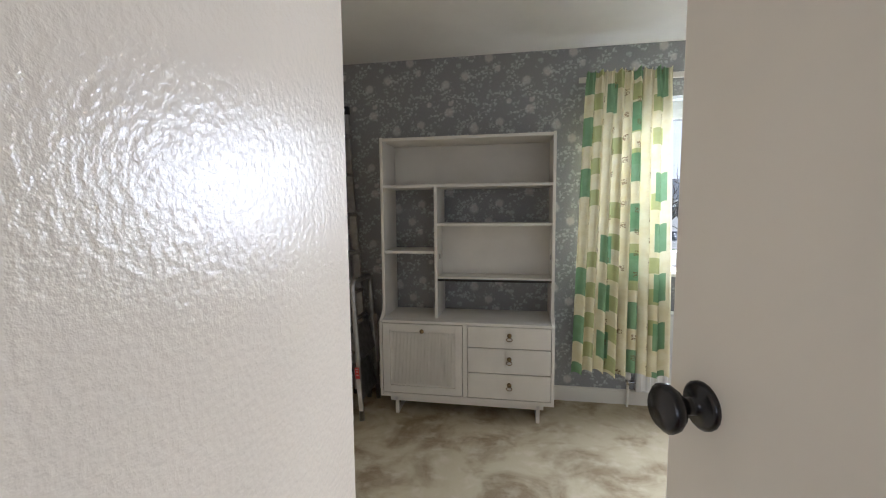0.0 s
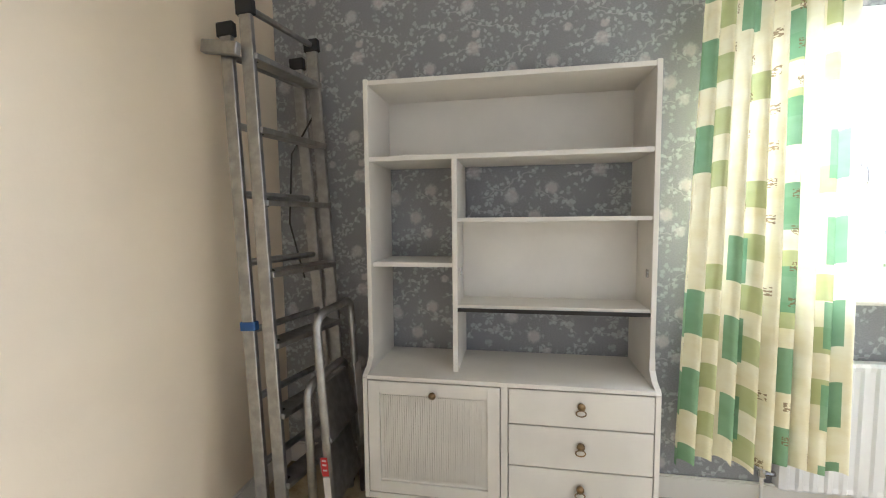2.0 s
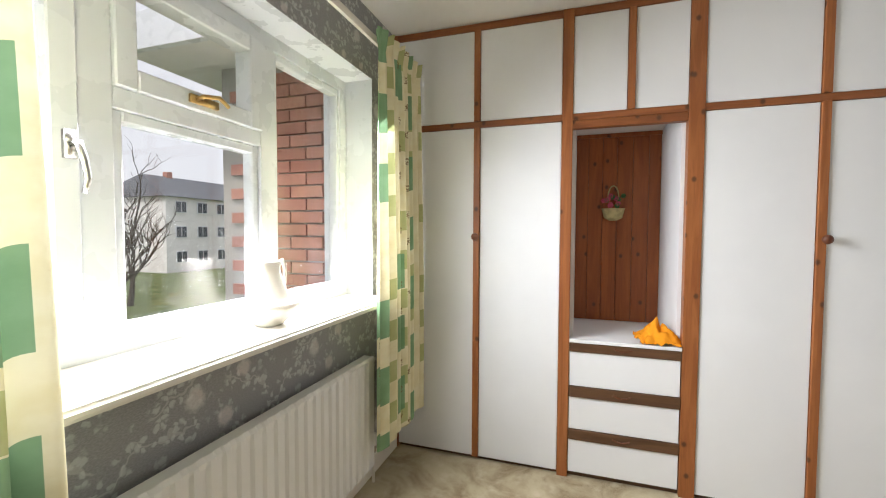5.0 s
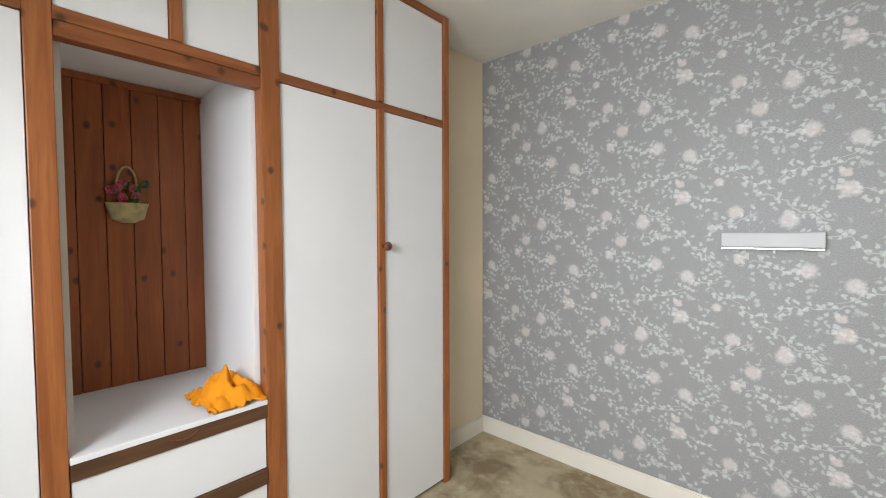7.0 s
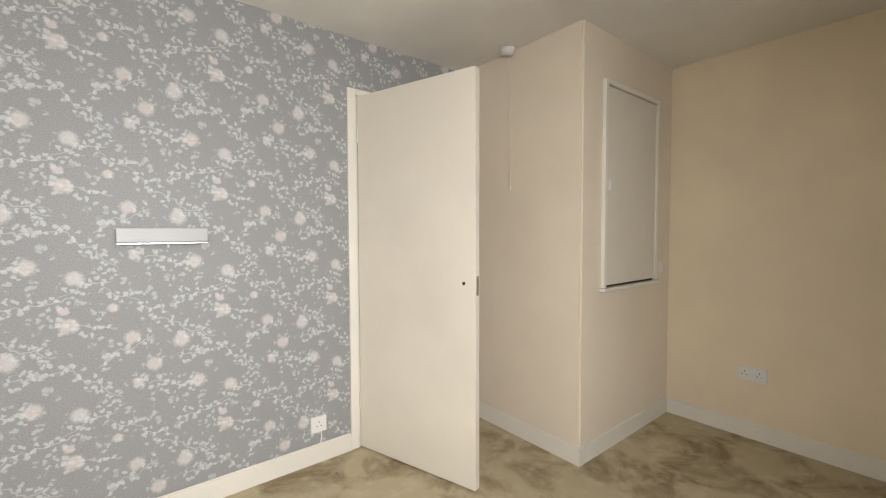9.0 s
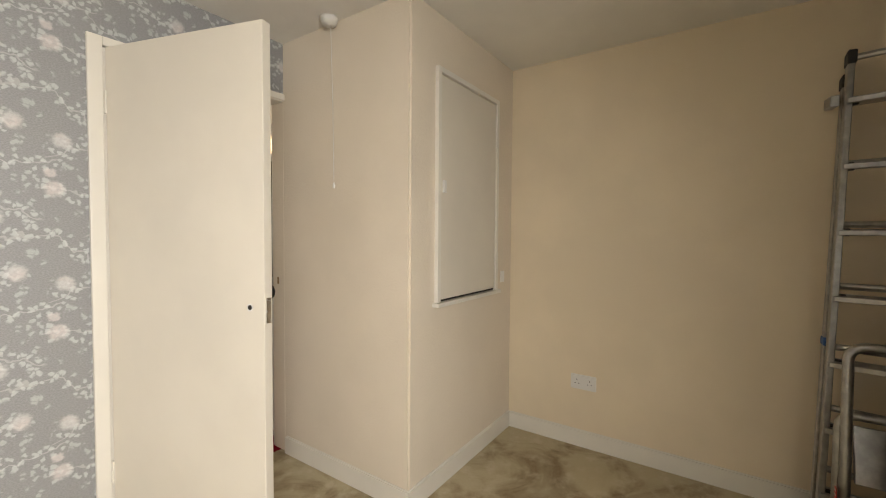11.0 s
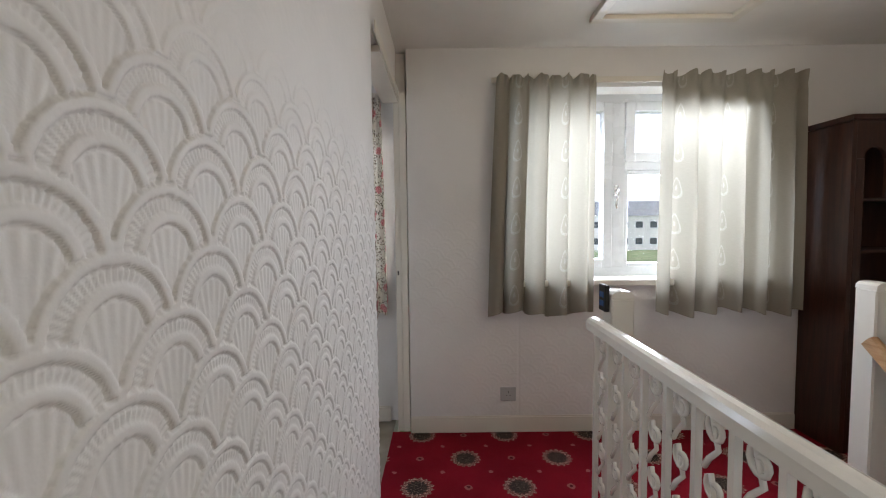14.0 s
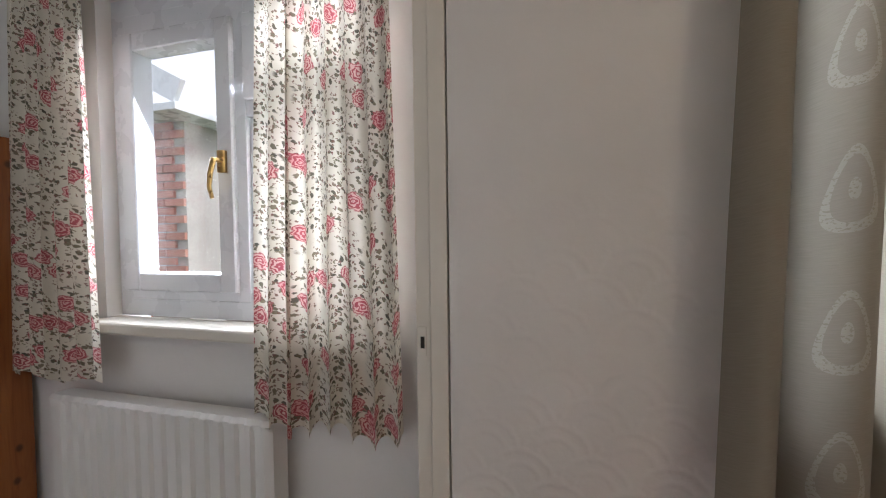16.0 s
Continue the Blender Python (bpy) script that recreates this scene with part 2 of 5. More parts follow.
def cloth(name, color_fn, through=0.45, weave=900):
    """Curtain cloth on the mesh's UV in metres, letting part of the light through."""
    n = Net(name)
    uv = n.t.nodes.new("ShaderNodeUVMap").outputs[0]
    c = color_fn(n, uv)
    n.bump(n.noise(uv, weave, 1), 0.12, 0.001)
    n.done(c, 0.85, 0, 0.2)
    tr = n.node("ShaderNodeBsdfTranslucent")
    n.put(tr.inputs[0], c)
    m = n.node("ShaderNodeMixShader")
    m.inputs[0].default_value = through
    n.t.links.new(n.bsdf.outputs[0], m.inputs[1])
    n.t.links.new(tr.outputs[0], m.inputs[2])
    n.t.links.new(m.outputs[0], n.out.inputs[0])
    return n.mat


def green_check(n, uv):
    u, v, _ = n.split(uv)

    def patch(w, h, ou, ov, chance, iw, ih, seed):
        a = n.math("DIVIDE", n.math("ADD", u, ou), w)
        b = n.math("ADD", n.math("DIVIDE", n.math("ADD", v, ov), h), n.math("MULTIPLY", n.math("FLOOR", a), 0.37))
        wn_ = n.node("ShaderNodeTexWhiteNoise")
        n.put(wn_.inputs[0], n.join(n.math("FLOOR", a), n.math("FLOOR", b), seed))
        inside = n.math("MULTIPLY", n.math("LESS_THAN", n.math("FRACT", a), iw), n.math("LESS_THAN", n.math("FRACT", b), ih))
        return n.math("MULTIPLY", inside, n.math("LESS_THAN", wn_.outputs[0], chance)), wn_.outputs[1]

    water = n.noise(uv, 14, 4)
    c = n.mix(n.step(water, 0.3, 0.7), (0.74, 0.67, 0.42), (0.80, 0.75, 0.54))
    m, _ = patch(0.21, 0.19, 0.11, 0.03, 0.60, 0.44, 0.50, 3.0)
    c = n.mix(n.math("MULTIPLY", m, 0.85), c, n.mix(water, (0.34, 0.38, 0.13), (0.47, 0.49, 0.22)))
    m, _ = patch(0.25, 0.30, 0.0, 0.1, 0.72, 0.42, 0.56, 1.0)
    c = n.mix(n.math("MULTIPLY", m, 0.9), c, n.mix(water, (0.12, 0.27, 0.13), (0.21, 0.38, 0.21)))
    m, _ = patch(0.115, 0.13, 0.02, 0.07, 0.6, 0.20, 0.26, 7.0)
    scrib = n.math("GREATER_THAN", n.noise(uv, 130, 1), 0.5)
    c = n.mix(n.math("MULTIPLY", n.math("MULTIPLY", m, scrib), 0.8), c, (0.20, 0.12, 0.05))
    return c


def rose_print(n, uv):
    w = n.vadd(uv, n.vscale(n.noise_color(uv, 60), 0.016))
    water = n.noise(uv, 20, 3)
    c = n.mix(water, (0.66, 0.62, 0.53), (0.74, 0.70, 0.61))
    rv = n.voronoi(w, 13.0, rnd=0.95)
    keep = n.math("GREATER_THAN", n.split(rv.outputs["Color"])[2], 0.48)
    near = n.math("SUBTRACT", 1.0, n.step(rv.outputs["Distance"], 0.56, 0.7))
    # dark leaf sprays around each rose, in two sizes
    for scale, lo, hi, chance, a, b in ((62, 0.26, 0.37, 0.42, (0.05, 0.05, 0.035), (0.20, 0.17, 0.11)), (110, 0.25, 0.36, 0.50, (0.22, 0.10, 0.09), (0.20, 0.19, 0.12))):
        lv = n.voronoi(n.vadd(uv, n.vscale(n.noise_color(uv, scale), 0.02)), scale)
        leaf = n.math("MULTIPLY", n.math("SUBTRACT", 1.0, n.step(lv.outputs["Distance"], lo, hi)), n.math("GREATER_THAN", n.split(lv.outputs["Color"])[0], chance))
        leaf = n.math("MULTIPLY", leaf, n.math("MAXIMUM", near, n.step(n.noise(uv, 13, 2), 0.54, 0.58)))
        c = n.mix(n.math("MULTIPLY", leaf, 0.92), c, n.mix(n.split(lv.outputs["Color"])[1], a, b))
    ragged = n.math("ADD", rv.outputs["Distance"], n.math("MULTIPLY", n.math("SUBTRACT", n.noise(uv, 80, 2), 0.5), 0.25))
    rose = n.math("MULTIPLY", n.math("SUBTRACT", 1.0, n.step(ragged, 0.27, 0.33)), keep)
    swirl = n.math("SINE", n.math("MULTIPLY", ragged, 60.0))
    pale = n.mix(n.split(rv.outputs["Color"])[0], (0.76, 0.54, 0.49), (0.70, 0.38, 0.36))
    tone = n.mix(n.step(swirl, -0.2, 0.6), (0.42, 0.10, 0.12), pale)
    return n.mix(rose, c, tone)


def taupe_drop(n, uv):
    u, v, _ = n.split(uv)
    slub = n.noise(n.join(n.math("MULTIPLY", u, 6.0), n.math("MULTIPLY", v, 80.0), 0.0), 8, 2)
    c = n.mix(slub, (0.28, 0.255, 0.205), (0.37, 0.34, 0.28))
    a = n.math("SUBTRACT", n.math("FRACT", n.math("DIVIDE", u, 0.43)), 0.5)
    b = n.math("SUBTRACT", n.math("FRACT", n.math("DIVIDE", v, 0.21)), 0.5)
    a = n.math("MULTIPLY", a, 0.43)
    b = n.math("MULTIPLY", b, 0.21)
    narrow = n.math("ADD", 1.0, n.math("MULTIPLY", b, 8.0))
    d = n.math("SQRT", n.math("ADD", n.math("POWER", n.math("MULTIPLY", a, narrow), 2.0), n.math("POWER", n.math("MULTIPLY", b, 0.38), 2.0)))
    ring = n.math("MULTIPLY", n.math("LESS_THAN", d, 0.024), n.math("GREATER_THAN", d, 0.0185))
    dot = n.math("LESS_THAN", d, 0.006)
    m = n.math("MULTIPLY", n.math("MAXIMUM", ring, dot), n.math("GREATER_THAN", n.noise(uv, 260, 1), 0.42))
    return n.mix(n.math("MULTIPLY", m, 0.2), c, (0.74, 0.72, 0.66))


def glass_mat():
    n = Net("window_glass")
    tr = n.node("ShaderNodeBsdfTransparent")
    gl = n.node("ShaderNodeBsdfGlossy", {"Roughness": 0.02})
    m = n.node("ShaderNodeMixShader")
    m.inputs[0].default_value = 0.05
    n.t.links.new(tr.outputs[0], m.inputs[1])
    n.t.links.new(gl.outputs[0], m.inputs[2])
    n.t.links.new(m.outputs[0], n.out.inputs[0])
    return n.mat


def glow(name, color, strength):
    n = Net(name)
    n.done(color, 0.5)
    n.put(n.bsdf.inputs["Emission Color"], (*color, 1))
    n.bsdf.inputs["Emission Strength"].default_value = strength
    return n.mat


def bricks_mat(name, a, b):
    n = Net(name)
    rnd = n.t.nodes.new("ShaderNodeObjectInfo").outputs["Random"]
    isl = n.t.nodes.new("ShaderNodeNewGeometry").outputs["Random Per Island"]
    g = n.noise(n.pos(), 40, 4)
    c = n.mix(n.math("FRACT", n.math("ADD", rnd, isl)), a, b)
    c = n.mix(n.math("MULTIPLY", n.step(g, 0.4, 0.7), 0.4), c, tuple(v * 0.6 for v in a))
    n.bump(g, 0.3, 0.003)
    return n.done(c, 0.9)


M_WALLPAPER = wallpaper()
M_CREAM = paint("cream_wall_paint", (0.78, 0.66, 0.48), 0.55, 0.04, 45, 0.25)
M_GLOSS = paint("gloss_cream_textured_paint", (0.76, 0.67, 0.54), 0.20, 0.03, 95, 0.75, spec=0.26)
M_WHITEWALL = paint("white_textured_wall_paint", (0.78, 0.76, 0.73), 0.55, 0.04, 60, 0.35)
M_CEIL = paint("white_ceiling_paint", (0.80, 0.775, 0.72), 0.5, 0.05, 35, 0.35)
M_TRIM = paint("white_gloss_trim", (0.76, 0.72, 0.63), 0.32, 0.05, 25, 0.08)
M_RAILPAINT = paint("white_gloss_balustrade_paint", (0.77, 0.74, 0.67), 0.15, 0.05, 18, 0.06)
M_DOOR = paint("off_white_door_paint", (0.72, 0.665, 0.56), 0.4, 0.04, 30, 0.08)
M_UNIT = paint("chalky_white_unit_paint", (0.74, 0.70, 0.62), 0.5, 0.05, 30, 0.12, 3.0)
M_UPVC = paint("white_upvc", (0.66, 0.68, 0.71), 0.28, 0.02, 20, 0.02)
M_RAD = paint("white_radiator_enamel", (0.78, 0.77, 0.74), 0.35, 0.03, 20, 0.03)
M_LAMI = paint("white_laminate", (0.76, 0.76, 0.755), 0.4, 0.03, 200, 0.06)
M_PLASTIC = paint("white_plastic", (0.74, 0.72, 0.68), 0.35, 0.03, 20, 0.02)
M_GREYWHITE = paint("painted_light_fitting", (0.46, 0.46, 0.45), 0.4, 0.06, 30, 0.05)
M_PINE = wood("orange_pine", (0.25, 0.075, 0.018), (0.37, 0.13, 0.036), "z")
M_PINE_Y = wood("orange_pine_rail", (0.19, 0.055, 0.014), (0.30, 0.10, 0.028), "y")
M_PINEBACK = wood("dark_pine_boarding", (0.24, 0.058, 0.012), (0.36, 0.10, 0.022), "z", 0.9)
M_BROWN = wood("brown_drawer_rail", (0.07, 0.03, 0.012), (0.12, 0.055, 0.024), "y", 1, 0.4, False)
M_DARKWOOD = wood("dark_mahogany", (0.028, 0.010, 0.006), (0.055, 0.02, 0.011), "z", 1, 0.3, False)
M_KNOBWOOD = wood("turned_dark_wood", (0.10, 0.03, 0.012), (0.18, 0.06, 0.025), "z", 2, 0.3, False)
M_OAKRAIL = wood("varnished_handrail_wood", (0.36, 0.2, 0.09), (0.5, 0.32, 0.17), "y", 1, 0.35, False)
M_BLACK = paint("black_knob", (0.012, 0.011, 0.011), 0.25, 0.1, 20, 0.02)
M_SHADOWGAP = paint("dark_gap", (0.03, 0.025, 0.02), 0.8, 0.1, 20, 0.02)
M_ALU = metal("worn_aluminium", (0.46, 0.455, 0.44), 0.34)
M_CHROME = metal("dull_chrome", (0.6, 0.58, 0.55), 0.22)
M_BRASS = metal("aged_brass", (0.32, 0.22, 0.11), 0.35, 0.4)
M_GOLD = metal("brass_window_furniture", (0.55, 0.36, 0.13), 0.28)
M_BLACKPL = paint("black_rubber", (0.02, 0.02, 0.02), 0.6, 0.1, 60, 0.05)
M_BLUE = paint("blue_tape", (0.03, 0.11, 0.32), 0.5, 0.1, 30, 0.05)
M_RED = paint("red_print", (0.55, 0.03, 0.03), 0.5, 0.05, 30, 0.02)
M_LABEL = paint("worn_white_label", (0.68, 0.64, 0.60), 0.6, 0.1, 120, 0.05, 20)
M_OLIVE = carpet_olive()
M_REDCARPET = carpet_red()
M_BEIGE = paint("grey_beige_carpet", (0.36, 0.33, 0.27), 0.95, 0.12, 380, 0.5, 6, 0.1)
M_GREENC = cloth("green_check_curtain", green_check, 0.085)
M_ROSEC = cloth("rose_print_curtain", rose_print, 0.15)
M_TAUPEC = cloth("taupe_drop_curtain", taupe_drop, 0.25)
M_ORANGE = paint("orange_duster", (0.82, 0.30, 0.015), 0.85, 0.08, 300, 0.4, 12, 0.1)
M_CHINA = paint("cream_china", (0.78, 0.73, 0.64), 0.18, 0.03, 10, 0.01)
M_GLASS = glass_mat()
M_SHADE = glow("lit_ribbed_glass_shade", (1.0, 0.72, 0.40), 2.2)
M_BRICK = bricks_mat("red_brick", (0.36, 0.15, 0.11), (0.48, 0.24, 0.18))
M_PALEBRICK = bricks_mat("buff_brick", (0.50, 0.40, 0.27), (0.62, 0.52, 0.38))
M_MORTAR = paint("mortar", (0.42, 0.40, 0.37), 0.9, 0.1, 90, 0.3)
M_RENDER = paint("white_render", (0.75, 0.74, 0.72), 0.85, 0.06, 40, 0.2)
M_SLATE = paint("grey_roof_slate", (0.13, 0.14, 0.16), 0.7, 0.15, 30, 0.2, 4)
M_GRASS = paint("grass", (0.16, 0.20, 0.09), 0.95, 0.2, 60, 0.5, 2, 0.1)
M_BARK = paint("bark", (0.10, 0.085, 0.07), 0.95, 0.2, 60, 0.5, 6, 0.1)
M_DARKGLASS = paint("far_window_glass", (0.05, 0.06, 0.075), 0.15, 0.1, 5, 0.0)
M_BASKET = paint("straw_basket", (0.50, 0.42, 0.20), 0.8, 0.15, 300, 0.6, 40)
M_PINK = paint("pink_cloth_flowers", (0.60, 0.10, 0.16), 0.8, 0.15, 200, 0.4, 40)
M_LEAF = paint("green_cloth_leaves", (0.07, 0.17, 0.06), 0.8, 0.15, 200, 0.4, 40)


# ---- mesh helpers ----
def link_mesh(name, bm, material, smooth=False):
    me = bpy.data.meshes.new(name)
    bm.normal_update()
    bm.to_mesh(me)
    bm.free()
    for m in material if isinstance(material, (list, tuple)) else (material,):
        me.materials.append(m)
    if smooth:
        for p in me.polygons:
            p.use_smooth = True
    return new(name, me)


def part(name, bm, material, parent, label="", smooth=False):
    ob = link_mesh(name, bm, material, smooth)
    ob.parent = parent
    chain = Matrix.Identity(4)
    p = parent
    while p:
        chain = p.matrix_basis @ chain if p.parent is None else chain
        p = p.parent
    ob.matrix_parent_inverse = chain.inverted() if parent.parent is None else Matrix.Identity(4)
    if label:
        tagged(ob, label)
    return ob


def thing(name, at, label, category, group=""):
    ob = new(name)
    ob.empty_display_size = 0.1
    ob.matrix_basis = pose(*at)
    return tagged(ob, label, category, group)


def add_box(bm, x0, x1, y0, y1, z0, z1):
    v = [bm.verts.new((x, y, z)) for z in (z0, z1) for y in (y0, y1) for x in (x0, x1)]
    for f in ((0, 2, 3, 1), (4, 5, 7, 6), (0, 1, 5, 4), (2, 6, 7, 3), (0, 4, 6, 2), (1, 3, 7, 5)):
        bm.faces.new([v[i] for i in f])
    return v


def box(x0, x1, y0, y1, z0, z1, bevel=0.0):
    bm = bmesh.new()
    add_box(bm, x0, x1, y0, y1, z0, z1)
    if bevel:
        bmesh.ops.bevel(bm, geom=bm.edges[:], offset=bevel, segments=2, affect="EDGES", profile=0.5)
    return bm


def structure(name, bm, material, label, category):
    return tagged(link_mesh(name, bm, material), label, category, kind="structure")


def by_normal(ob, axis, sign, slot, test=None):
    for p in ob.data.polygons:
        if p.normal[axis] * sign > 0.9 and (test is None or test(p.center)):
            p.material_index = slot


def tube(bm, pts, r, n=7, cap=True):
    pts = [Vector(p) for p in pts]
    rings = []
    side = None
    for i, p in enumerate(pts):
        d = (pts[min(i + 1, len(pts) - 1)] - pts[max(i - 1, 0)]).normalized()
        if side is None:
            side = d.orthogonal().normalized()
        side = (side - d * side.dot(d)).normalized()
        up = d.cross(side)
        rr = r[i] if isinstance(r, (list, tuple)) else r
        rings.append([bm.verts.new(p + (side * math.cos(a) + up * math.sin(a)) * rr) for a in (2 * math.pi * k / n for k in range(n))])
    for a, b in zip(rings, rings[1:]):
        for k in range(n):
            bm.faces.new((a[k], a[(k + 1) % n], b[(k + 1) % n], b[k]))
    if cap:
        bm.faces.new(rings[0][::-1])
        bm.faces.new(rings[-1])
    return bm


def lathe(bm, profile, at, axis="z", n=20):
    rings = []
    for r, h in profile:
        ring = []
        for k in range(n):
            a = 2 * math.pi * k / n
            c, s = r * math.cos(a), r * math.sin(a)
            o = {"z": (c, s, h), "y": (c, h, s), "x": (h, c, s)}[axis]
            ring.append(bm.verts.new(Vector(at) + Vector(o)))
        rings.append(ring)
    for a, b in zip(rings, rings[1:]):
        for k in range(n):
            bm.faces.new((a[k], a[(k + 1) % n], b[(k + 1) % n], b[k]))
    if profile[0][0] > 1e-5:
        bm.faces.new(rings[0][::-1])
    if profile[-1][0] > 1e-5:
        bm.faces.new(rings[-1])
    bmesh.ops.recalc_face_normals(bm, faces=bm.faces[:])
    return bm


def slant(p, q, w, d, across=(0, 1, 0)):
    """A bar of width w along across and depth d, from p to q."""
    p, q = Vector(p), Vector(q)
    ax = (q - p).normalized()
    s = (Vector(across) - ax * Vector(across).dot(ax)).normalized()
    u = ax.cross(s)
    bm = bmesh.new()
    v = [bm.verts.new(e + s * (w / 2 * i) + u * (d / 2 * j)) for e in (p, q) for j in (-1, 1) for i in (-1, 1)]
    for f in ((0, 2, 3, 1), (4, 5, 7, 6), (0, 1, 5, 4), (2, 6, 7, 3), (0, 4, 6, 2), (1, 3, 7, 5)):
        bm.faces.new([v[i] for i in f])
    bmesh.ops.recalc_face_normals(bm, faces=bm.faces[:])
    bmesh.ops.bevel(bm, geom=bm.edges[:], offset=min(w, d) * 0.12, segments=1, affect="EDGES")
    return bm


# ---- the setting: bedroom ----
H = 2.31
YN, YS, XW = 3.57, 0.64, -1.235

bm = bmesh.new()
for b in ((-1.35, 0.80, 0, H), (2.50, 3.40, 0, H), (0.80, 2.50, 0, 0.88), (0.80, 2.50, 1.986, H)):
    add_box(bm, b[0], b[1], YN, YN + 0.28, b[2], b[3])
ob = structure("wall_north", bm, (M_UPVC, M_WALLPAPER), "bedroom wall in grey blossom wallpaper around the window", "wall")
by_normal(ob, 1, -1, 1)
structure("wall_west", box(-1.35, XW, 1.55, YN, 0, H), M_CREAM, "plain cream painted bedroom wall", "wall")
bm = bmesh.new()
for b in ((-2.85, -0.206, 0, H), (0.63, 3.40, 0, H), (-0.206, 0.63, 2.0, H)):
    add_box(bm, b[0], b[1], 0.54, YS, b[2], b[3])
ob = structure("wall_south", bm, (M_WHITEWALL, M_WALLPAPER), "bedroom wall in grey blossom wallpaper with the doorway", "wall")
by_normal(ob, 1, 1, 1)
structure("wall_east", box(3.30, 3.40, 1.2, YN, 0, H), M_CREAM, "cream wall behind the fitted wardrobe", "wall")
structure("wall_east_return", box(2.96, 3.40, YS, 1.2, 0, H), M_CREAM, "cream strip of wall beside the wardrobe", "wall")
bm = box(-1.35, -0.187, YS, 1.552, 0, H)
es = [e for e in bm.edges if abs(e.verts[0].co.x + 0.187) < 1e-4 and abs(e.verts[1].co.x + 0.187) < 1e-4 and abs(e.verts[0].co.y - 1.552) < 1e-4 and abs(e.verts[1].co.y - 1.552) < 1e-4]
bmesh.ops.bevel(bm, geom=es, offset=0.010, segments=4, affect="EDGES")
structure("stair_bulkhead_wall", bm, M_GLOSS, "cream gloss painted bulkhead with a rounded corner", "wall")
structure("floor_bedroom", box(-1.35, 3.40, 0.60, YN + 0.05, -0.15, 0), M_OLIVE, "worn olive beige bedroom carpet with dark stains", "floor")
structure("ceiling_bedroom", box(-1.35, 3.40, 0.59, YN + 0.28, H, H + 0.12), M_CEIL, "off-white painted bedroom ceiling", "ceiling")


def skirting(name, x0, x1, y0, y1):
    bm = box(x0, x1, y0, y1, 0, 0.1)
    top = [e for e in bm.edges if min(v.co.z for v in e.verts) > 0.09]
    bmesh.ops.bevel(bm, geom=top, offset=0.007, segments=2, affect="EDGES")
    return structure(name, bm, M_TRIM, "white gloss skirting board", "baseboard")


skirting("baseboard_north", XW, 2.75, YN - 0.02, YN)
skirting("baseboard_west", XW, XW + 0.018, 1.565, YN - 0.02)
skirting("baseboard_bulkhead_north", XW, -0.169, 1.546, 1.565)
skirting("baseboard_bulkhead_east", -0.187, -0.169, 0.66, 1.546)
skirting("baseboard_south", 0.682, 2.96, YS, YS + 0.018)
skirting("baseboard_east", 2.942, 2.96, YS + 0.018, 1.19)

# door lining and architrave of the bedroom door
for nm, b in (("door_lining_hinge", (0.570, 0.629, 0.606, 0.645, 0, 1.99)), ("door_lining_latch", (-0.206, -0.186, 0.535, 0.639, 0, 2.0)),
              ("door_lining_head", (-0.186, 0.618, 0.535, 0.645, 1.99, 2.012)),
              ("architrave_hinge", (0.630, 0.680, YS, YS + 0.016, 0, 2.03)), ("architrave_head", (-0.186, 0.630, YS, YS + 0.016, 1.995, 2.03)),
              ("landing_architrave_latch", (-0.25, -0.19, 0.522, 0.54, 0, 2.05)), ("landing_architrave_head", (-0.19, 0.560, 0.522, 0.54, 2.0, 2.05))):
    structure(nm, box(*b, 0.003), M_GLOSS if nm == "door_lining_latch" else M_TRIM, "cream gloss door lining" if nm == "door_lining_latch" else "white gloss door trim", "trim")
structure("strike_plate", box(-0.186, -0.1835, 0.578, 0.592, 0.965, 1.005, 0.0005), M_BRASS, "small dull brass strike plate on the door jamb", "trim")

# ---- the setting: landing and small bedroom ----
XE = 0.562
AW, AH = 0.141, 0.0592


def scallop(u, v, fine=True):
    """Relief in metres of overlapping fans, for arrays of places on a wall; lower rows lie over upper ones."""
    best = np.zeros_like(u)
    found = np.zeros(u.shape, bool)
    R = AW * 0.525
    j0 = np.floor(v / AH).astype(int)
    for k in range(-3, 3):
        j = j0 + k
        off = np.where(j % 2 == 0, 0.0, AW / 2)
        cu = np.round((u - off) / AW) * AW + off
        du, dv = u - cu, v - j * AH
        d = np.where(dv > 0, np.hypot(du, dv), np.abs(du) + 0.25 * np.abs(dv)) / R
        hit = (d < 1) & (dv > -AH * 1.4) & ~found
        rib = 0.5 + 0.5 * np.cos(np.arctan2(dv, du) * 54)
        fan = 0.5 + 0.5 * np.cos(np.arctan2(du, dv + R * 1.05) * 52)
        smooth_band = 0.70 + 0.18 * np.sqrt(np.clip(1 - ((d - 0.915) / 0.10) ** 2, 0, 1))
        inner_band = 0.66 + 0.16 * np.sqrt(np.clip(1 - ((d - 0.545) / 0.09) ** 2, 0, 1))
        ribbed = 0.40 + (0.24 * rib if fine else 0.12)
        shell = 0.44 + (0.12 * fan * np.clip(d * 4, 0, 1) if fine else 0.1)
        band = np.select([d > 0.985, d > 0.83, d > 0.81, d > 0.63, d > 0.47, d > 0.445], [0.34, smooth_band, 0.26, ribbed, inner_band, 0.28], shell)
        best = np.where(hit, band, best)
        found |= hit
    return best * 0.0080


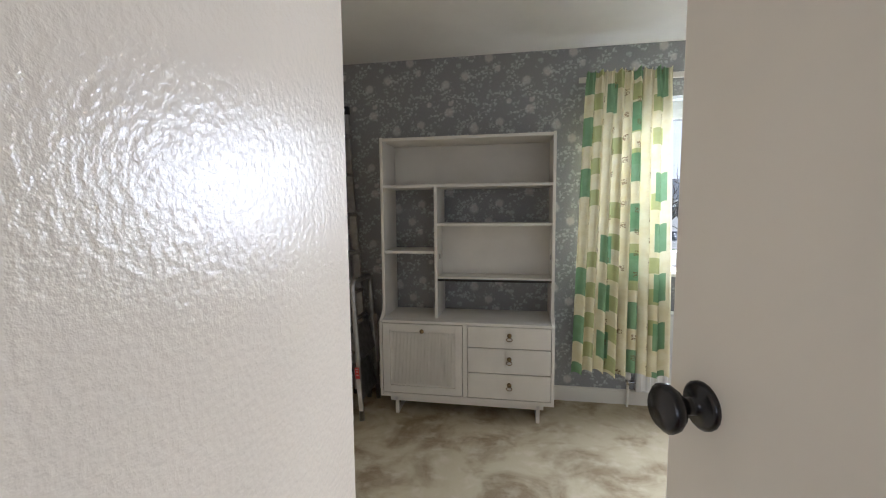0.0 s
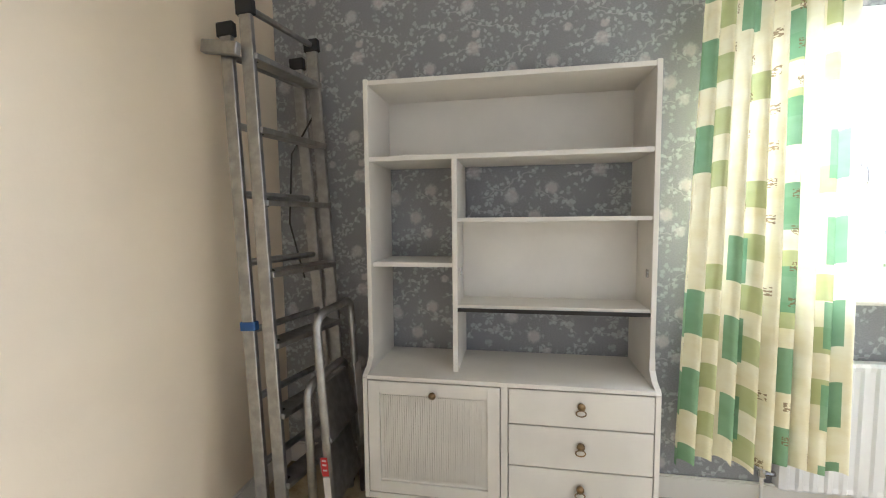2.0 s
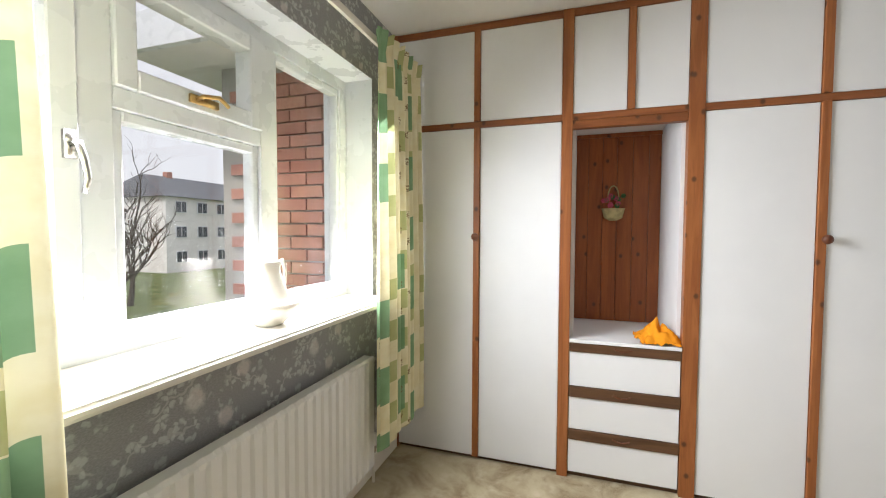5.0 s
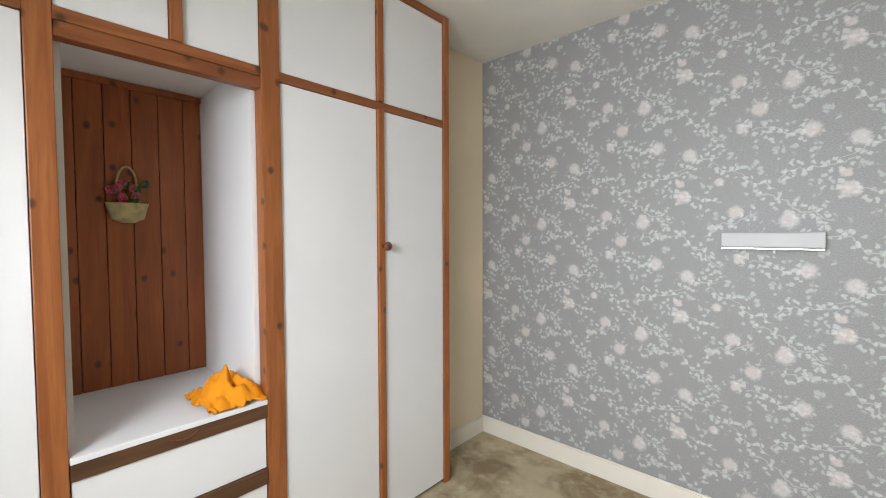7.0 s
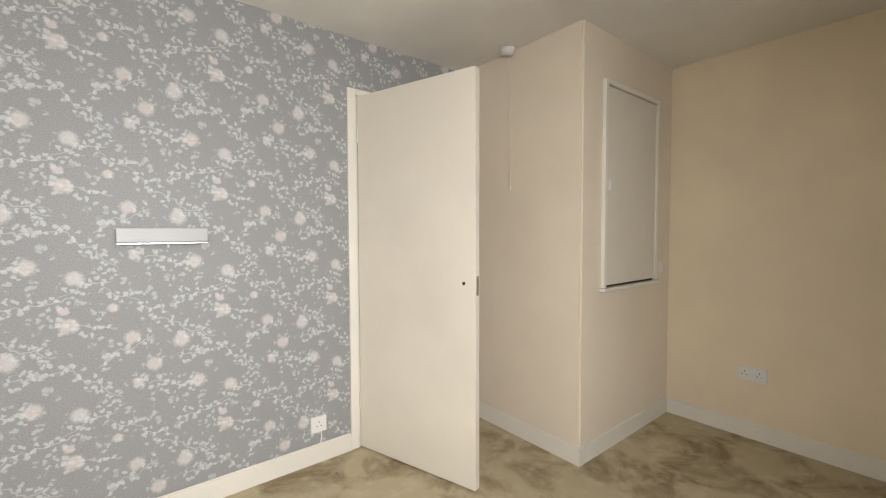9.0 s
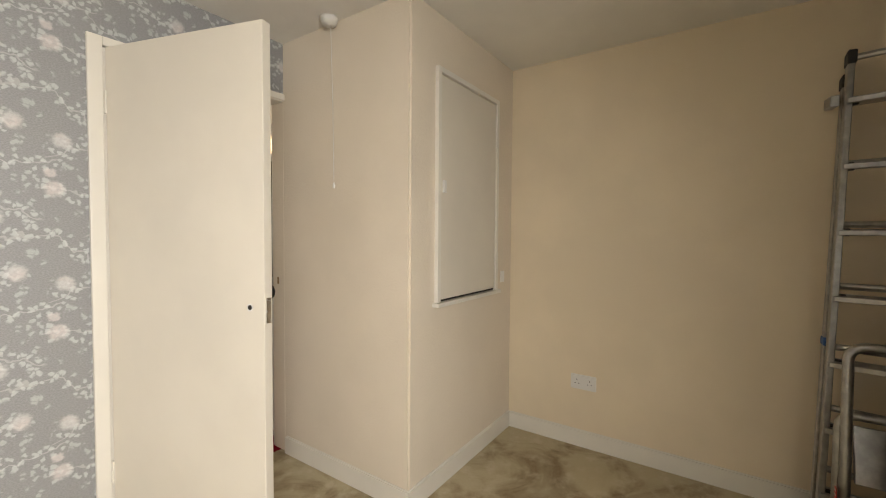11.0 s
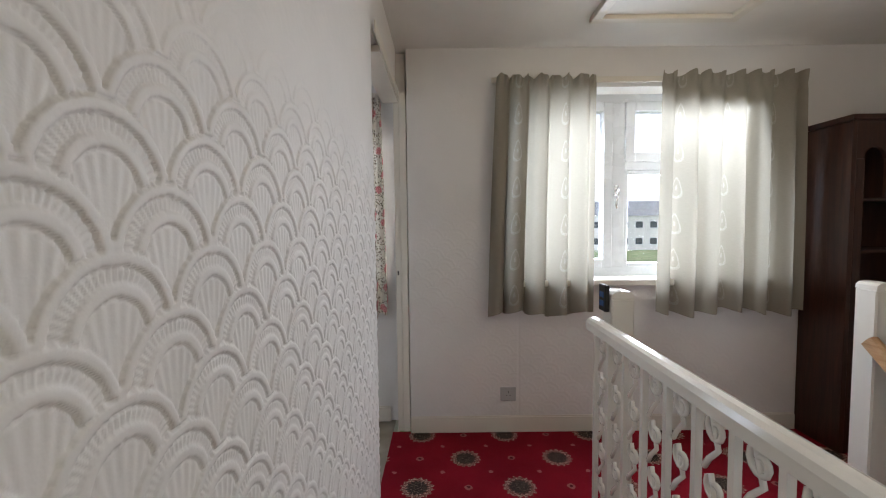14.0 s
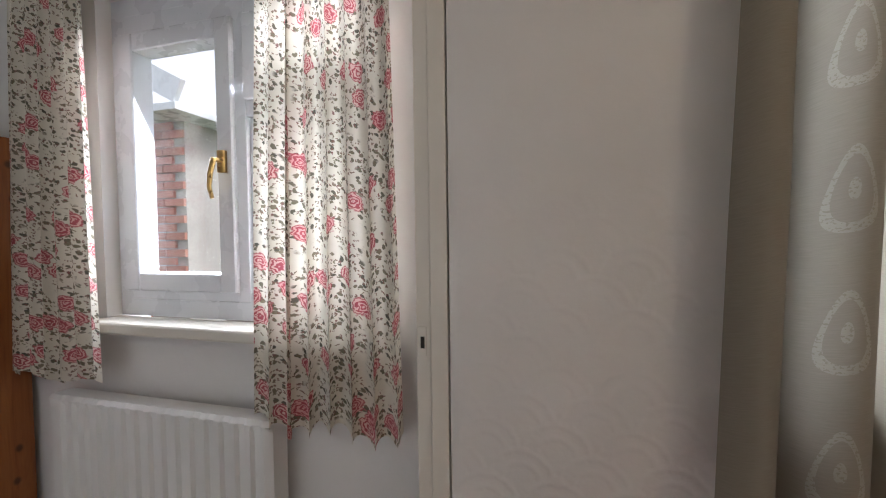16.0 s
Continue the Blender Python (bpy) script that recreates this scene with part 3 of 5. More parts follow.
def relief_wall(name, origin, du, dn, width, height, label, step=0.0044, gain=1.0, shift=0.0, lift=0.0, fade=None, fine=True):
    nu, nv = int(width / step), int(height / step)
    u, v = np.meshgrid(np.linspace(0, width, nu), np.linspace(0, height, nv))
    h = scallop(u + shift, v + lift, fine)
    if fade:   # the relief flattens to 15 % of its depth towards the top
        h = h * (1 - 0.85 * np.clip((v + origin[2] - fade[0]) / (fade[1] - fade[0]), 0, 1))
    h = (4 * h + np.roll(h, 1, 0) + np.roll(h, 1, 1)) / 6 * gain
    h = h * np.clip(np.minimum(u, width - u) / 0.012, 0, 1)
    o, a, nrm = np.array(origin), np.array(du), np.array(dn)
    co = o + u[..., None] * a + v[..., None] * np.array((0, 0, 1)) + h[..., None] * nrm
    idx = np.arange(nu * nv).reshape(nv, nu)
    quads = np.stack([idx[:-1, :-1], idx[:-1, 1:], idx[1:, 1:], idx[1:, :-1]], -1).reshape(-1, 4)
    me = bpy.data.meshes.new(name)
    me.vertices.add(nu * nv)
    me.vertices.foreach_set("co", co.reshape(-1))
    me.loops.add(quads.size)
    me.loops.foreach_set("vertex_index", quads.reshape(-1))
    me.polygons.add(len(quads))
    me.polygons.foreach_set("loop_start", np.arange(0, quads.size, 4))
    me.polygons.foreach_set("use_smooth", np.ones(len(quads), bool))
    me.update(calc_edges=True)
    me.materials.append(M_WHITEWALL)
    return tagged(new(name, me), label, "wall", kind="structure")


YL = -1.926
EAST = "white embossed wall with overlapping fan arches"
ROW0 = 1.315 - AW * 0.525          # centre height of a row that has a fan at y = 0.44
for nm, z0, z1, st in (("wall_landing_east_low", 0.0, 0.45, 0.0045), ("wall_landing_east", 0.45, 1.62, 0.0021), ("wall_landing_east_high", 1.62, H, 0.0045)):
    relief_wall(nm, (XE, 0.61, z0), (0, -1, 0), (-1, 0, 0), 1.68, z1 - z0, EAST, st, 1.0, -0.17, z0 - ROW0 + 40 * AH, (1.40, 1.58))
structure("wall_landing_east_core", box(XE + 0.002, XE + 0.066, -1.07, 0.605, 0, H), M_WHITEWALL, "partition wall behind the embossed paper", "wall")
structure("wall_landing_east_head", box(XE, XE + 0.09, -1.93, -1.07, 2.03, H), M_WHITEWALL, "white wall over the small bedroom doorway", "wall")
bm = bmesh.new()
for b in ((-2.85, -1.72, 0, H), (-0.18, 0.50, 0, H), (-1.72, -0.18, 0, 0.90), (-1.72, -0.18, 2.08, H)):
    add_box(bm, b[0], b[1], YL - 0.3, YL, b[2], b[3])
structure("wall_landing_south", bm, M_WHITEWALL, "white landing wall around the curtained window", "wall")
relief_wall("wall_landing_south_paper", (0.495, YL + 0.001, 0.1), (-1, 0, 0), (0, 1, 0), 0.66, H - 0.1, "white embossed wall paper with fan arches beside the window", 0.004, 0.3, 0.0, 0.1, (1.1, 1.4), False)
relief_wall("wall_landing_south_dado", (-0.165, YL + 0.001, 0.1), (-1, 0, 0), (0, 1, 0), 1.69, 0.79, "white embossed wall paper with fan arches under the window", 0.005, 0.3, 0.66, 0.1, None, False)
structure("wall_landing_west", box(-2.85, -2.75, YL, 0.54, -2.6, H), M_WHITEWALL, "white end wall of the landing", "wall")
structure("ceiling_landing", box(-2.85, XE + 0.09, YL - 0.3, 0.59, H, H + 0.12), M_CEIL, "off-white landing ceiling", "ceiling")
bm = bmesh.new()
SX0, SX1, SY0 = -1.45, -0.30, -1.02
for b in ((SX1, XE + 0.05, YL, 0.60), (SX0, SX1, YL, SY0), (-2.85, SX0, YL, 0.60)):
    add_box(bm, *b, -0.2, 0.0)
structure("floor_landing", bm, M_REDCARPET, "deep red landing carpet with cream flower medallions", "floor")
bm = bmesh.new()
for b in ((SX0 - 0.1, SX0 - 0.004, SY0, 0.54), (SX1 + 0.004, SX1 + 0.1, SY0, 0.54), (SX0, SX1, 0.545, 0.64)):
    add_box(bm, *b, -2.6, -0.201)
structure("wall_stairwell", bm, M_WHITEWALL, "white walls of the stairwell below the landing", "wall")
structure("floor_hall", box(-2.85, 0.6, YL, 0.64, -2.75, -2.6), M_REDCARPET, "red hall carpet at the foot of the stairs", "floor")
skirting("baseboard_landing_south", -1.86, 0.497, YL, YL + 0.018)
skirting("baseboard_landing_east", XE - 0.018, XE, -1.05, 0.52)

structure("wall_small_bedroom_north", box(XE + 0.09, 3.3, -0.5, -0.4, 0, H), M_WHITEWALL, "plain white small bedroom wall", "wall")
structure("wall_small_bedroom_east", box(3.2, 3.3, -2.3, -0.5, 0, H), M_WHITEWALL, "plain white small bedroom wall", "wall")
Y2 = -2.08
bm = bmesh.new()
for b in ((0.505, 0.72, 0, H), (1.70, 3.3, 0, H), (0.72, 1.70, 0, 0.92), (0.72, 1.70, 2.0, H)):
    add_box(bm, b[0], b[1], Y2 - 0.15, Y2, b[2], b[3])
structure("wall_small_bedroom_south", bm, M_WHITEWALL, "white small bedroom wall around the window", "wall")
structure("floor_small_bedroom", box(XE + 0.05, 3.3, -2.3, -0.4, -0.2, -0.004), M_BEIGE, "grey beige small bedroom carpet", "floor")
structure("ceiling_small_bedroom", box(XE + 0.09, 3.3, -2.34, -0.4, H, H + 0.12), M_CEIL, "white small bedroom ceiling", "ceiling")
skirting("baseboard_small_bedroom", 0.64, 2.0, Y2, Y2 + 0.018)
for nm, b in (("door_jamb_south", (0.545, 0.580, -1.965, -1.937, 0, 2.03)), ("door_jamb_north", (0.585, 0.645, -1.21, -1.071, 0, 2.03)),
              ("door_jamb_head", (0.548, 0.645, -1.935, -1.211, 2.0, 2.029)),
              ("architrave_small_head", (0.540, 0.5475, -1.925, -1.06, 2.01, 2.06)),
              ("architrave_small_south", (0.505, 0.5445, -1.96, -1.928, 0, 2.06)),
              ("door_jamb_nib", (0.51, 0.580, -2.078, -1.966, 0, 2.3))):
    structure(nm, box(*b, 0.003), M_TRIM, "white gloss door trim of the small bedroom", "trim")
strike = structure("strike_plate_small", box(0.556, 0.574, -1.9365, -1.935, 0.955, 1.02, 0.0005), M_TRIM, "small steel strike plate with a dark slot", "trim")
part("latch_slot", box(0.560, 0.569, -1.9352, -1.9342, 0.972, 0.998), M_SHADOWGAP, strike, "dark latch slot")


# ---- windows ----
def window(name, cells, frame_box, y, sill, label):
    """cells: (x0, x1, z0, z1, opens). A white frame with mullions, sashes, glass and a sill; y is its room side."""
    x0, x1, z0, z1 = frame_box
    room = 1 if y < 0 else -1
    w = tagged(new(name), label, "window", kind="structure")
    out = y - room * 0.07
    ya, yb = min(y, out), max(y, out)
    bm = bmesh.new()
    for b in ((x0, x0 + 0.055, z0, z1), (x1 - 0.055, x1, z0, z1), (x0 + 0.055, x1 - 0.055, z0, z0 + 0.055), (x0 + 0.055, x1 - 0.055, z1 - 0.055, z1)):
        add_box(bm, b[0], b[1], ya, yb, b[2], b[3])
    part("window_frame", bm, M_UPVC, w)
    for (a, b, c, d, opens) in cells:
        t = 0.058 if opens else 0.03
        ys = y + room * (0.018 if opens else -0.008)
        yo = y - room * 0.055
        bm = bmesh.new()
        for q in ((a, a + t, c, d), (b - t, b, c, d), (a + t, b - t, c, c + t), (a + t, b - t, d - t, d)):
            add_box(bm, q[0], q[1], min(ys, yo), max(ys, yo), q[2], q[3])
        bmesh.ops.bevel(bm, geom=bm.edges[:], offset=0.004, segments=1, affect="EDGES")
        sash = part("sash" if opens else "bead", bm, M_UPVC, w)
        pane = part("pane", box(a + t, b - t, min(yo, yo + room * 0.02), max(yo, yo + room * 0.02), c + t, d - t), M_GLASS, w)
        pane.visible_shadow = False
    return w


def mullion(w, x0, x1, z0, z1, y):
    room = 1 if y < 0 else -1
    a = y - room * 0.065
    b = y + room * 0.004
    part("mullion", box(x0, x1, min(a, b), max(a, b), z0, z1, 0.003), M_UPVC, w)


def handle(w, x, y, z, mat, room, flat=False):
    bm = bmesh.new()
    if flat:
        add_box(bm, x - 0.05, x + 0.05, min(y, y + room * 0.012), max(y, y + room * 0.012), z - 0.012, z + 0.012)
        tube(bm, [(x - 0.03, y + room * 0.01, z), (x - 0.03, y + room * 0.04, z + 0.005), (x + 0.02, y + room * 0.045, z + 0.015), (x + 0.06, y + room * 0.04, z - 0.002)], 0.007)
    else:
        add_box(bm, x - 0.012, x + 0.012, min(y, y + room * 0.014), max(y, y + room * 0.014), z - 0.005, z + 0.06)
        tube(bm, [(x, y + room * 0.01, z + 0.03), (x, y + room * 0.04, z + 0.028), (x + 0.006, y + room * 0.046, z - 0.01), (x + 0.014, y + room * 0.044, z - 0.05), (x + 0.008, y + room * 0.04, z - 0.085)], [0.009, 0.009, 0.008, 0.007, 0.006])
    part("window_handle", bm, mat, w, "", True)


w = window("window_1", [(0.85, 1.30, 0.95, 1.93, True), (1.385, 1.90, 1.60, 1.93, True), (1.385, 1.90, 0.95, 1.545, False), (1.975, 2.46, 0.95, 1.93, False)],
           (0.80, 2.50, 0.905, 1.985), 3.72, None, "white three-part plastic window with a brass-toned catch")
mullion(w, 1.30, 1.385, 0.96, 1.93, 3.72)
mullion(w, 1.90, 1.975, 0.96, 1.93, 3.72)
mullion(w, 1.385, 1.90, 1.545, 1.60, 3.72)
handle(w, 1.275, 3.702, 1.40, M_CHROME, -1)
handle(w, 1.64, 3.702, 1.63, M_GOLD, -1, True)
bm = box(0.70, 2.52, 3.44, 3.72, 0.878, 0.906)
es = [e for e in bm.edges if all(v.co.y < 3.45 for v in e.verts)]
bmesh.ops.bevel(bm, geom=es, offset=0.009, segments=3, affect="EDGES")
structure("window_sill_bedroom", bm, M_TRIM, "deep white painted window board", "sill")

w = window("window_2", [(-0.78, -0.23, 0.99, 2.03, True), (-1.28, -0.86, 1.66, 2.03, True), (-1.28, -0.86, 0.99, 1.61, False), (-1.67, -1.33, 0.99, 2.03, False)],
           (-1.72, -0.18, 0.94, 2.08), -2.07, None, "white plastic landing window between taupe curtains")
mullion(w, -0.86, -0.78, 0.995, 2.025, -2.07)
mullion(w, -1.33, -1.28, 0.995, 2.025, -2.07)
mullion(w, -1.28, -0.86, 1.61, 1.66, -2.07)
handle(w, -0.80, -2.05, 1.45, M_CHROME, 1)
structure("window_sill_landing", box(-1.75, -0.15, -2.07, -1.88, 0.90, 0.94, 0.008), M_TRIM, "white painted landing window board", "sill")

w = window("window_3", [(1.215, 1.655, 1.05, 1.88, True), (0.77, 1.175, 1.63, 1.88, True), (0.77, 1.175, 1.05, 1.58, False)],
           (0.72, 1.70, 0.965, 2.0), -2.13, None, "white plastic small bedroom window with a brass handle")
mullion(w, 1.175, 1.215, 1.02, 1.945, -2.13)
mullion(w, 0.77, 1.175, 1.58, 1.63, -2.13)
for z0, z1 in ((1.021, 1.052), (1.878, 1.944)):
    part("frame_rail", box(0.776, 1.644, -2.195, -2.127, z0, z1, 0.003), M_UPVC, w)
handle(w, 1.245, -2.11, 1.42, M_GOLD, 1)
structure("window_sill_small_bedroom", box(0.70, 1.72, -2.13, -2.02, 0.925, 0.963, 0.008), M_TRIM, "white painted small bedroom window board", "sill")


# ---- curtains ----
def curtain(name, x0, x1, x2, x3, y, z0, z1, mat, label, folds, depth=0.035, seed=1):
    """Hangs from z1 (x0..x1) to z0 (x2..x3) in soft folds, with a gathered heading."""
    rnd = random.Random(seed)
    cols, rows = 150, 40
    ph = [rnd.uniform(-0.9, 0.9) for _ in range(folds + 2)]
    amp = [rnd.uniform(0.6, 1.25) for _ in range(folds + 2)]
    bm = bmesh.new()
    uvl = bm.loops.layers.uv.new("UVMap")
    grid, us = [], []
    for r in range(rows + 1):
        s = r / rows
        z = z1 + (z0 - z1) * s
        row, acc, prev, urow = [], 0.0, None, []
        for c in range(cols + 1):
            q = c / cols
            k = q * folds
            i = int(k)
            fr = k - i
            a = amp[i] * (1 - fr) + amp[i + 1] * fr
            shape = math.sin(2 * math.pi * k + ph[i] * (1 - fr) + ph[i + 1] * fr)
            fine = math.sin(2 * math.pi * k * 2.0 + 1.3) * 0.25
            free = min(1.0, 0.45 + s * 0.9)
            head = max(0.0, 1 - s / 0.06)
            pleat = math.exp(-((s - 0.045) / 0.018) ** 2)
            yy = y + depth * a * (shape + fine * (1 - s)) * free * (1 - 0.45 * pleat) + 0.014 * head * math.sin(2 * math.pi * k * 3 + seed)
            xa, xb = x0 + (x2 - x0) * s ** 0.8, x1 + (x3 - x1) * s ** 0.8
            xx = xa + (xb - xa) * q + 0.012 * a * math.cos(2 * math.pi * k + 0.6) * free
            zz = z + (0.012 * math.sin(2 * math.pi * k * 1.0 + seed) + 0.014 * math.sin(k * 1.7 + seed)) * s + 0.012 * head * math.sin(2 * math.pi * k * 1.5 + seed) * amp[i]
            row.append(bm.verts.new((xx, yy, zz)))
            urow.append(q * abs(x3 - x2) * 1.55)
        grid.append(row)
        us.append(urow)
    for r in range(rows):
        for c in range(cols):
            f = bm.faces.new((grid[r][c], grid[r][c + 1], grid[r + 1][c + 1], grid[r + 1][c]))
            f.smooth = True
            for lp, (rr, cc) in zip(f.loops, ((r, c), (r, c + 1), (r + 1, c + 1), (r + 1, c))):
                lp[uvl].uv = (us[rr][cc], (1 - rr / rows) * (z1 - z0))
    ob = thing(name, ((x2 + x3) / 2, y, z0), label, "curtain")
    part("drape", bm, mat, ob)
    return ob


GREEN = "cream curtain printed with green squares, hanging by the window"
curtain("window_curtain", 0.56, 1.03, 0.50, 1.075, 3.385, 0.27, 2.10, M_GREENC, GREEN, 9, 0.03, 4)
curtain("window_curtain", 2.24, 2.70, 2.24, 2.735, 3.40, 0.26, 2.10, M_GREENC, GREEN, 8, 0.027, 9)
TAUPE = "short taupe curtain with woven pale drops, hanging at the landing window"
curtain("landing_curtain", -0.03, -0.60, 0.02, -0.60, -1.845, 0.745, 2.12, M_TAUPEC, TAUPE, 5, 0.042, 12)
curtain("landing_curtain", -0.97, -1.80, -0.95, -1.82, -1.845, 0.745, 2.13, M_TAUPEC, TAUPE, 6, 0.04, 15)
ROSE = "short cream curtain printed with pink roses, hanging at the window"
curtain("rose_curtain", 0.66, 1.005, 0.63, 1.05, -1.99, 0.725, 2.06, M_ROSEC, ROSE, 7, 0.022, 21)
curtain("rose_curtain", 1.62, 1.93, 1.59, 2.0, -1.985, 0.79, 2.06, M_ROSEC, ROSE, 6, 0.022, 25)


def rod(name, x0, x1, y, wall, z, label):
    ob = thing(name, ((x0 + x1) / 2, y, z), label, "curtain rail")
    part("rail", box(x0, x1, y - 0.008, y + 0.008, z - 0.016, z + 0.016, 0.003), M_TRIM, ob)
    for x in (x0 + 0.1, (x0 + x1) / 2, x1 - 0.1):
        part("bracket", box(x - 0.01, x + 0.01, min(y, wall), max(y, wall), z - 0.01, z + 0.01, 0.002), M_PLASTIC, ob)


rod("curtain_rail", 0.53, 2.73, 3.45, YN, 2.075, "white plastic curtain rail over the bedroom window")
rod("curtain_rail", -1.84, 0.0, -1.89, YL, 2.11, "white plastic curtain rail over the landing window")
rod("curtain_rail", 0.66, 1.96, -2.02, Y2, 2.07, "white plastic curtain rail over the small bedroom window")


# ---- radiators ----
def radiator(x0, x1, y, wall, z0, z1, label, pitch=0.05):
    room = 1 if y > wall else -1
    ob = thing("radiator", ((x0 + x1) / 2, wall, z0), label, "radiator")
    n = int((x1 - x0 - 0.04) / pitch)
    bm = bmesh.new()
    prof = []
    x = x0
    prof.append((x0, 0.012))
    prof.append((x0 + 0.02, 0.0))
    for i in range(n):
        a = x0 + 0.02 + i * pitch
        prof += [(a + pitch * 0.15, 0.0), (a + pitch * 0.3, 0.010), (a + pitch * 0.7, 0.010), (a + pitch * 0.85, 0.0)]
    prof += [(x1 - 0.02, 0.0), (x1, 0.012)]
    lv = [(z0, 0.012), (z0 + 0.012, 0.002), (z0 + 0.03, 0.0), (z1 - 0.03, 0.0), (z1 - 0.012, 0.002), (z1, 0.012)]
    rows = []
    for z, back in lv:
        mid = 1.0 if z0 + 0.02 < z < z1 - 0.02 else 0.0
        rows.append([bm.verts.new((px, y - room * (back + (d if mid else min(d, 0.004)) ), z)) for px, d in prof])
    for a, b in zip(rows, rows[1:]):
        for i in range(len(a) - 1):
            bm.faces.new((a[i], a[i + 1], b[i + 1], b[i]))
    bmesh.ops.recalc_face_normals(bm, faces=bm.faces[:])
    part("front_panel", bm, M_RAD, ob)
    part("back_panel", box(x0 + 0.002, x1 - 0.002, min(y - room * 0.016, wall + room * 0.03), max(y - room * 0.016, wall + room * 0.03), z0 + 0.004, z1 - 0.002, 0.002), M_RAD, ob)
    for x in (x0 + 0.2, x1 - 0.2):
        part("wall_bracket", box(x - 0.015, x + 0.015, min(wall + room * 0.03, wall), max(wall + room * 0.03, wall), z0 + 0.1, z1 - 0.1), M_RAD, ob)
    return ob


ob = radiator(0.93, 2.36, 3.478, YN, 0.115, 0.645, "white ribbed panel radiator under the bedroom window")
for x, s in ((0.885, 1), (2.41, -1)):
    bm = bmesh.new()
    tube(bm, [(x, 3.52, 0.0), (x, 3.52, 0.16)], 0.0075, 8)
    part("feed_pipe", bm, M_TRIM, ob)
    bm = bmesh.new()
    tube(bm, [(x, 3.52, 0.15), (x, 3.52, 0.185)], 0.014, 10)
    tube(bm, [(x, 3.52, 0.165), (x + s * 0.05, 3.52, 0.165)], 0.01, 8)
    part("valve", bm, M_CHROME, ob, "dull metal valve")
    bm = lathe(bmesh.new(), [(0.017, 0.185), (0.019, 0.2), (0.017, 0.24), (0.008, 0.245)], (x, 3.52, 0))
    part("valve_cap", bm, M_PLASTIC, ob, "", True)
radiator(1.0, 1.82, -1.975, Y2, 0.14, 0.735, "white ribbed panel radiator under the small bedroom window")


# ---- bedroom door ----
door = tagged(new("door_1"), "plain off-white flush door standing open", "door", kind="structure")
door.matrix_basis = pose(0.625, 0.65, 0.008, 0, 0, 107.0)


def local(name, bm, mat, parent, label="", smooth=False):
    ob = link_mesh(name, bm, mat, smooth)
    ob.parent = parent
    if label:
        tagged(ob, label)
    return ob


leaf = local("leaf", box(0.006, 0.762, 0.0, 0.04, 0, 1.981, 0.003), M_DOOR, door)
bm = lathe(bmesh.new(), [(0.031, 0.040), (0.031, 0.044), (0.026, 0.048), (0.012, 0.050), (0.010, 0.072), (0.024, 0.078), (0.030, 0.086), (0.031, 0.093), (0.024, 0.100), (0.0, 0.102)], (0.70, 0, 1.03), "y")
local("door_knob", bm, M_BLACK, door, "round black door knob on its rose", True)
bm = lathe(bmesh.new(), [(0.0, -0.001), (0.014, -0.001), (0.014, 0.0005)], (0.70, 0, 0.985), "y", 16)
local("keyhole_plate", bm, M_PLASTIC, door)
bm = lathe(bmesh.new(), [(0.0, -0.002), (0.009, -0.002), (0.009, 0.0)], (0.70, 0, 0.985), "y", 12)
local("spindle_hole", bm, M_SHADOWGAP, door, "dark spindle hole where the knob is missing")
local("latch_plate", box(0.761, 0.7635, 0.009, 0.031, 0.93, 1.02, 0.0005), M_CHROME, door)
for z in (0.22, 1.72):
    local("hinge", box(-0.012, 0.012, -0.006, 0.012, z, z + 0.09, 0.002), M_TRIM, door)

# ---- shelving unit ----
unit = thing("wall_unit", (-0.147, 3.36, 0), "white painted wall unit with open shelves, drawers and a reeded door", "cabinet")
UX0, UX1 = -0.687, 0.388
FT, FB, BK = 3.268, 3.19, 3.555
for nm, b in (("side_panel", (UX0, UX0 + 0.018, FT, BK, 0.60, 1.748)), ("side_panel", (UX1 - 0.018, UX1, FT, BK, 0.60, 1.748)),
              ("top_board", (UX0 + 0.018, UX1 - 0.018, FT + 0.004, BK, 1.726, 1.744)),
              ("shelf", (UX0 + 0.018, UX1 - 0.018, FT + 0.006, BK, 1.436, 1.454)),
              ("shelf", (UX0 + 0.018, -0.345, FT + 0.02, BK, 1.022, 1.040)),
              ("divider", (-0.345, -0.325, FT + 0.006, BK, 0.612, 1.436)),
              ("shelf", (-0.325, UX1 - 0.018, FT + 0.01, BK, 1.198, 1.214)),
              ("shelf", (-0.325, UX1 - 0.018, FT + 0.01, BK, 0.862, 0.878)),
              ("back_panel", (UX0 + 0.018, UX1 - 0.018, BK - 0.012, BK - 0.006, 1.454, 1.726)),
              ("back_panel", (-0.325, UX1 - 0.018, BK - 0.1, BK - 0.09, 0.878, 1.198)),
              ("carcass_side", (UX0, UX0 + 0.018, FB, BK, 0.118, 0.60)), ("carcass_side", (UX1 - 0.018, UX1, FB, BK, 0.118, 0.60)),
              ("carcass_top", (UX0 + 0.018, UX1 - 0.018, FB + 0.002, BK, 0.596, 0.612)),
              ("carcass_base", (UX0 + 0.018, UX1 - 0.018, FB + 0.002, BK, 0.118, 0.142)),
              ("carcass_back", (UX0 + 0.018, UX1 - 0.018, BK - 0.01, BK, 0.142, 0.596)),
              ("stile", (-0.158, -0.132, FB + 0.003, FB + 0.05, 0.142, 0.596)),
              ("plinth_rail", (UX0 + 0.06, UX1 - 0.06, FB + 0.02, FB + 0.045, 0.085, 0.118))):
    part(nm, box(*b, 0.0015), M_UNIT, unit)
part("lip", box(-0.325, UX1 - 0.018, FT + 0.002, FT + 0.0095, 0.852, 0.866), M_SHADOWGAP, unit, "bare dark wood edge of the missing flap")
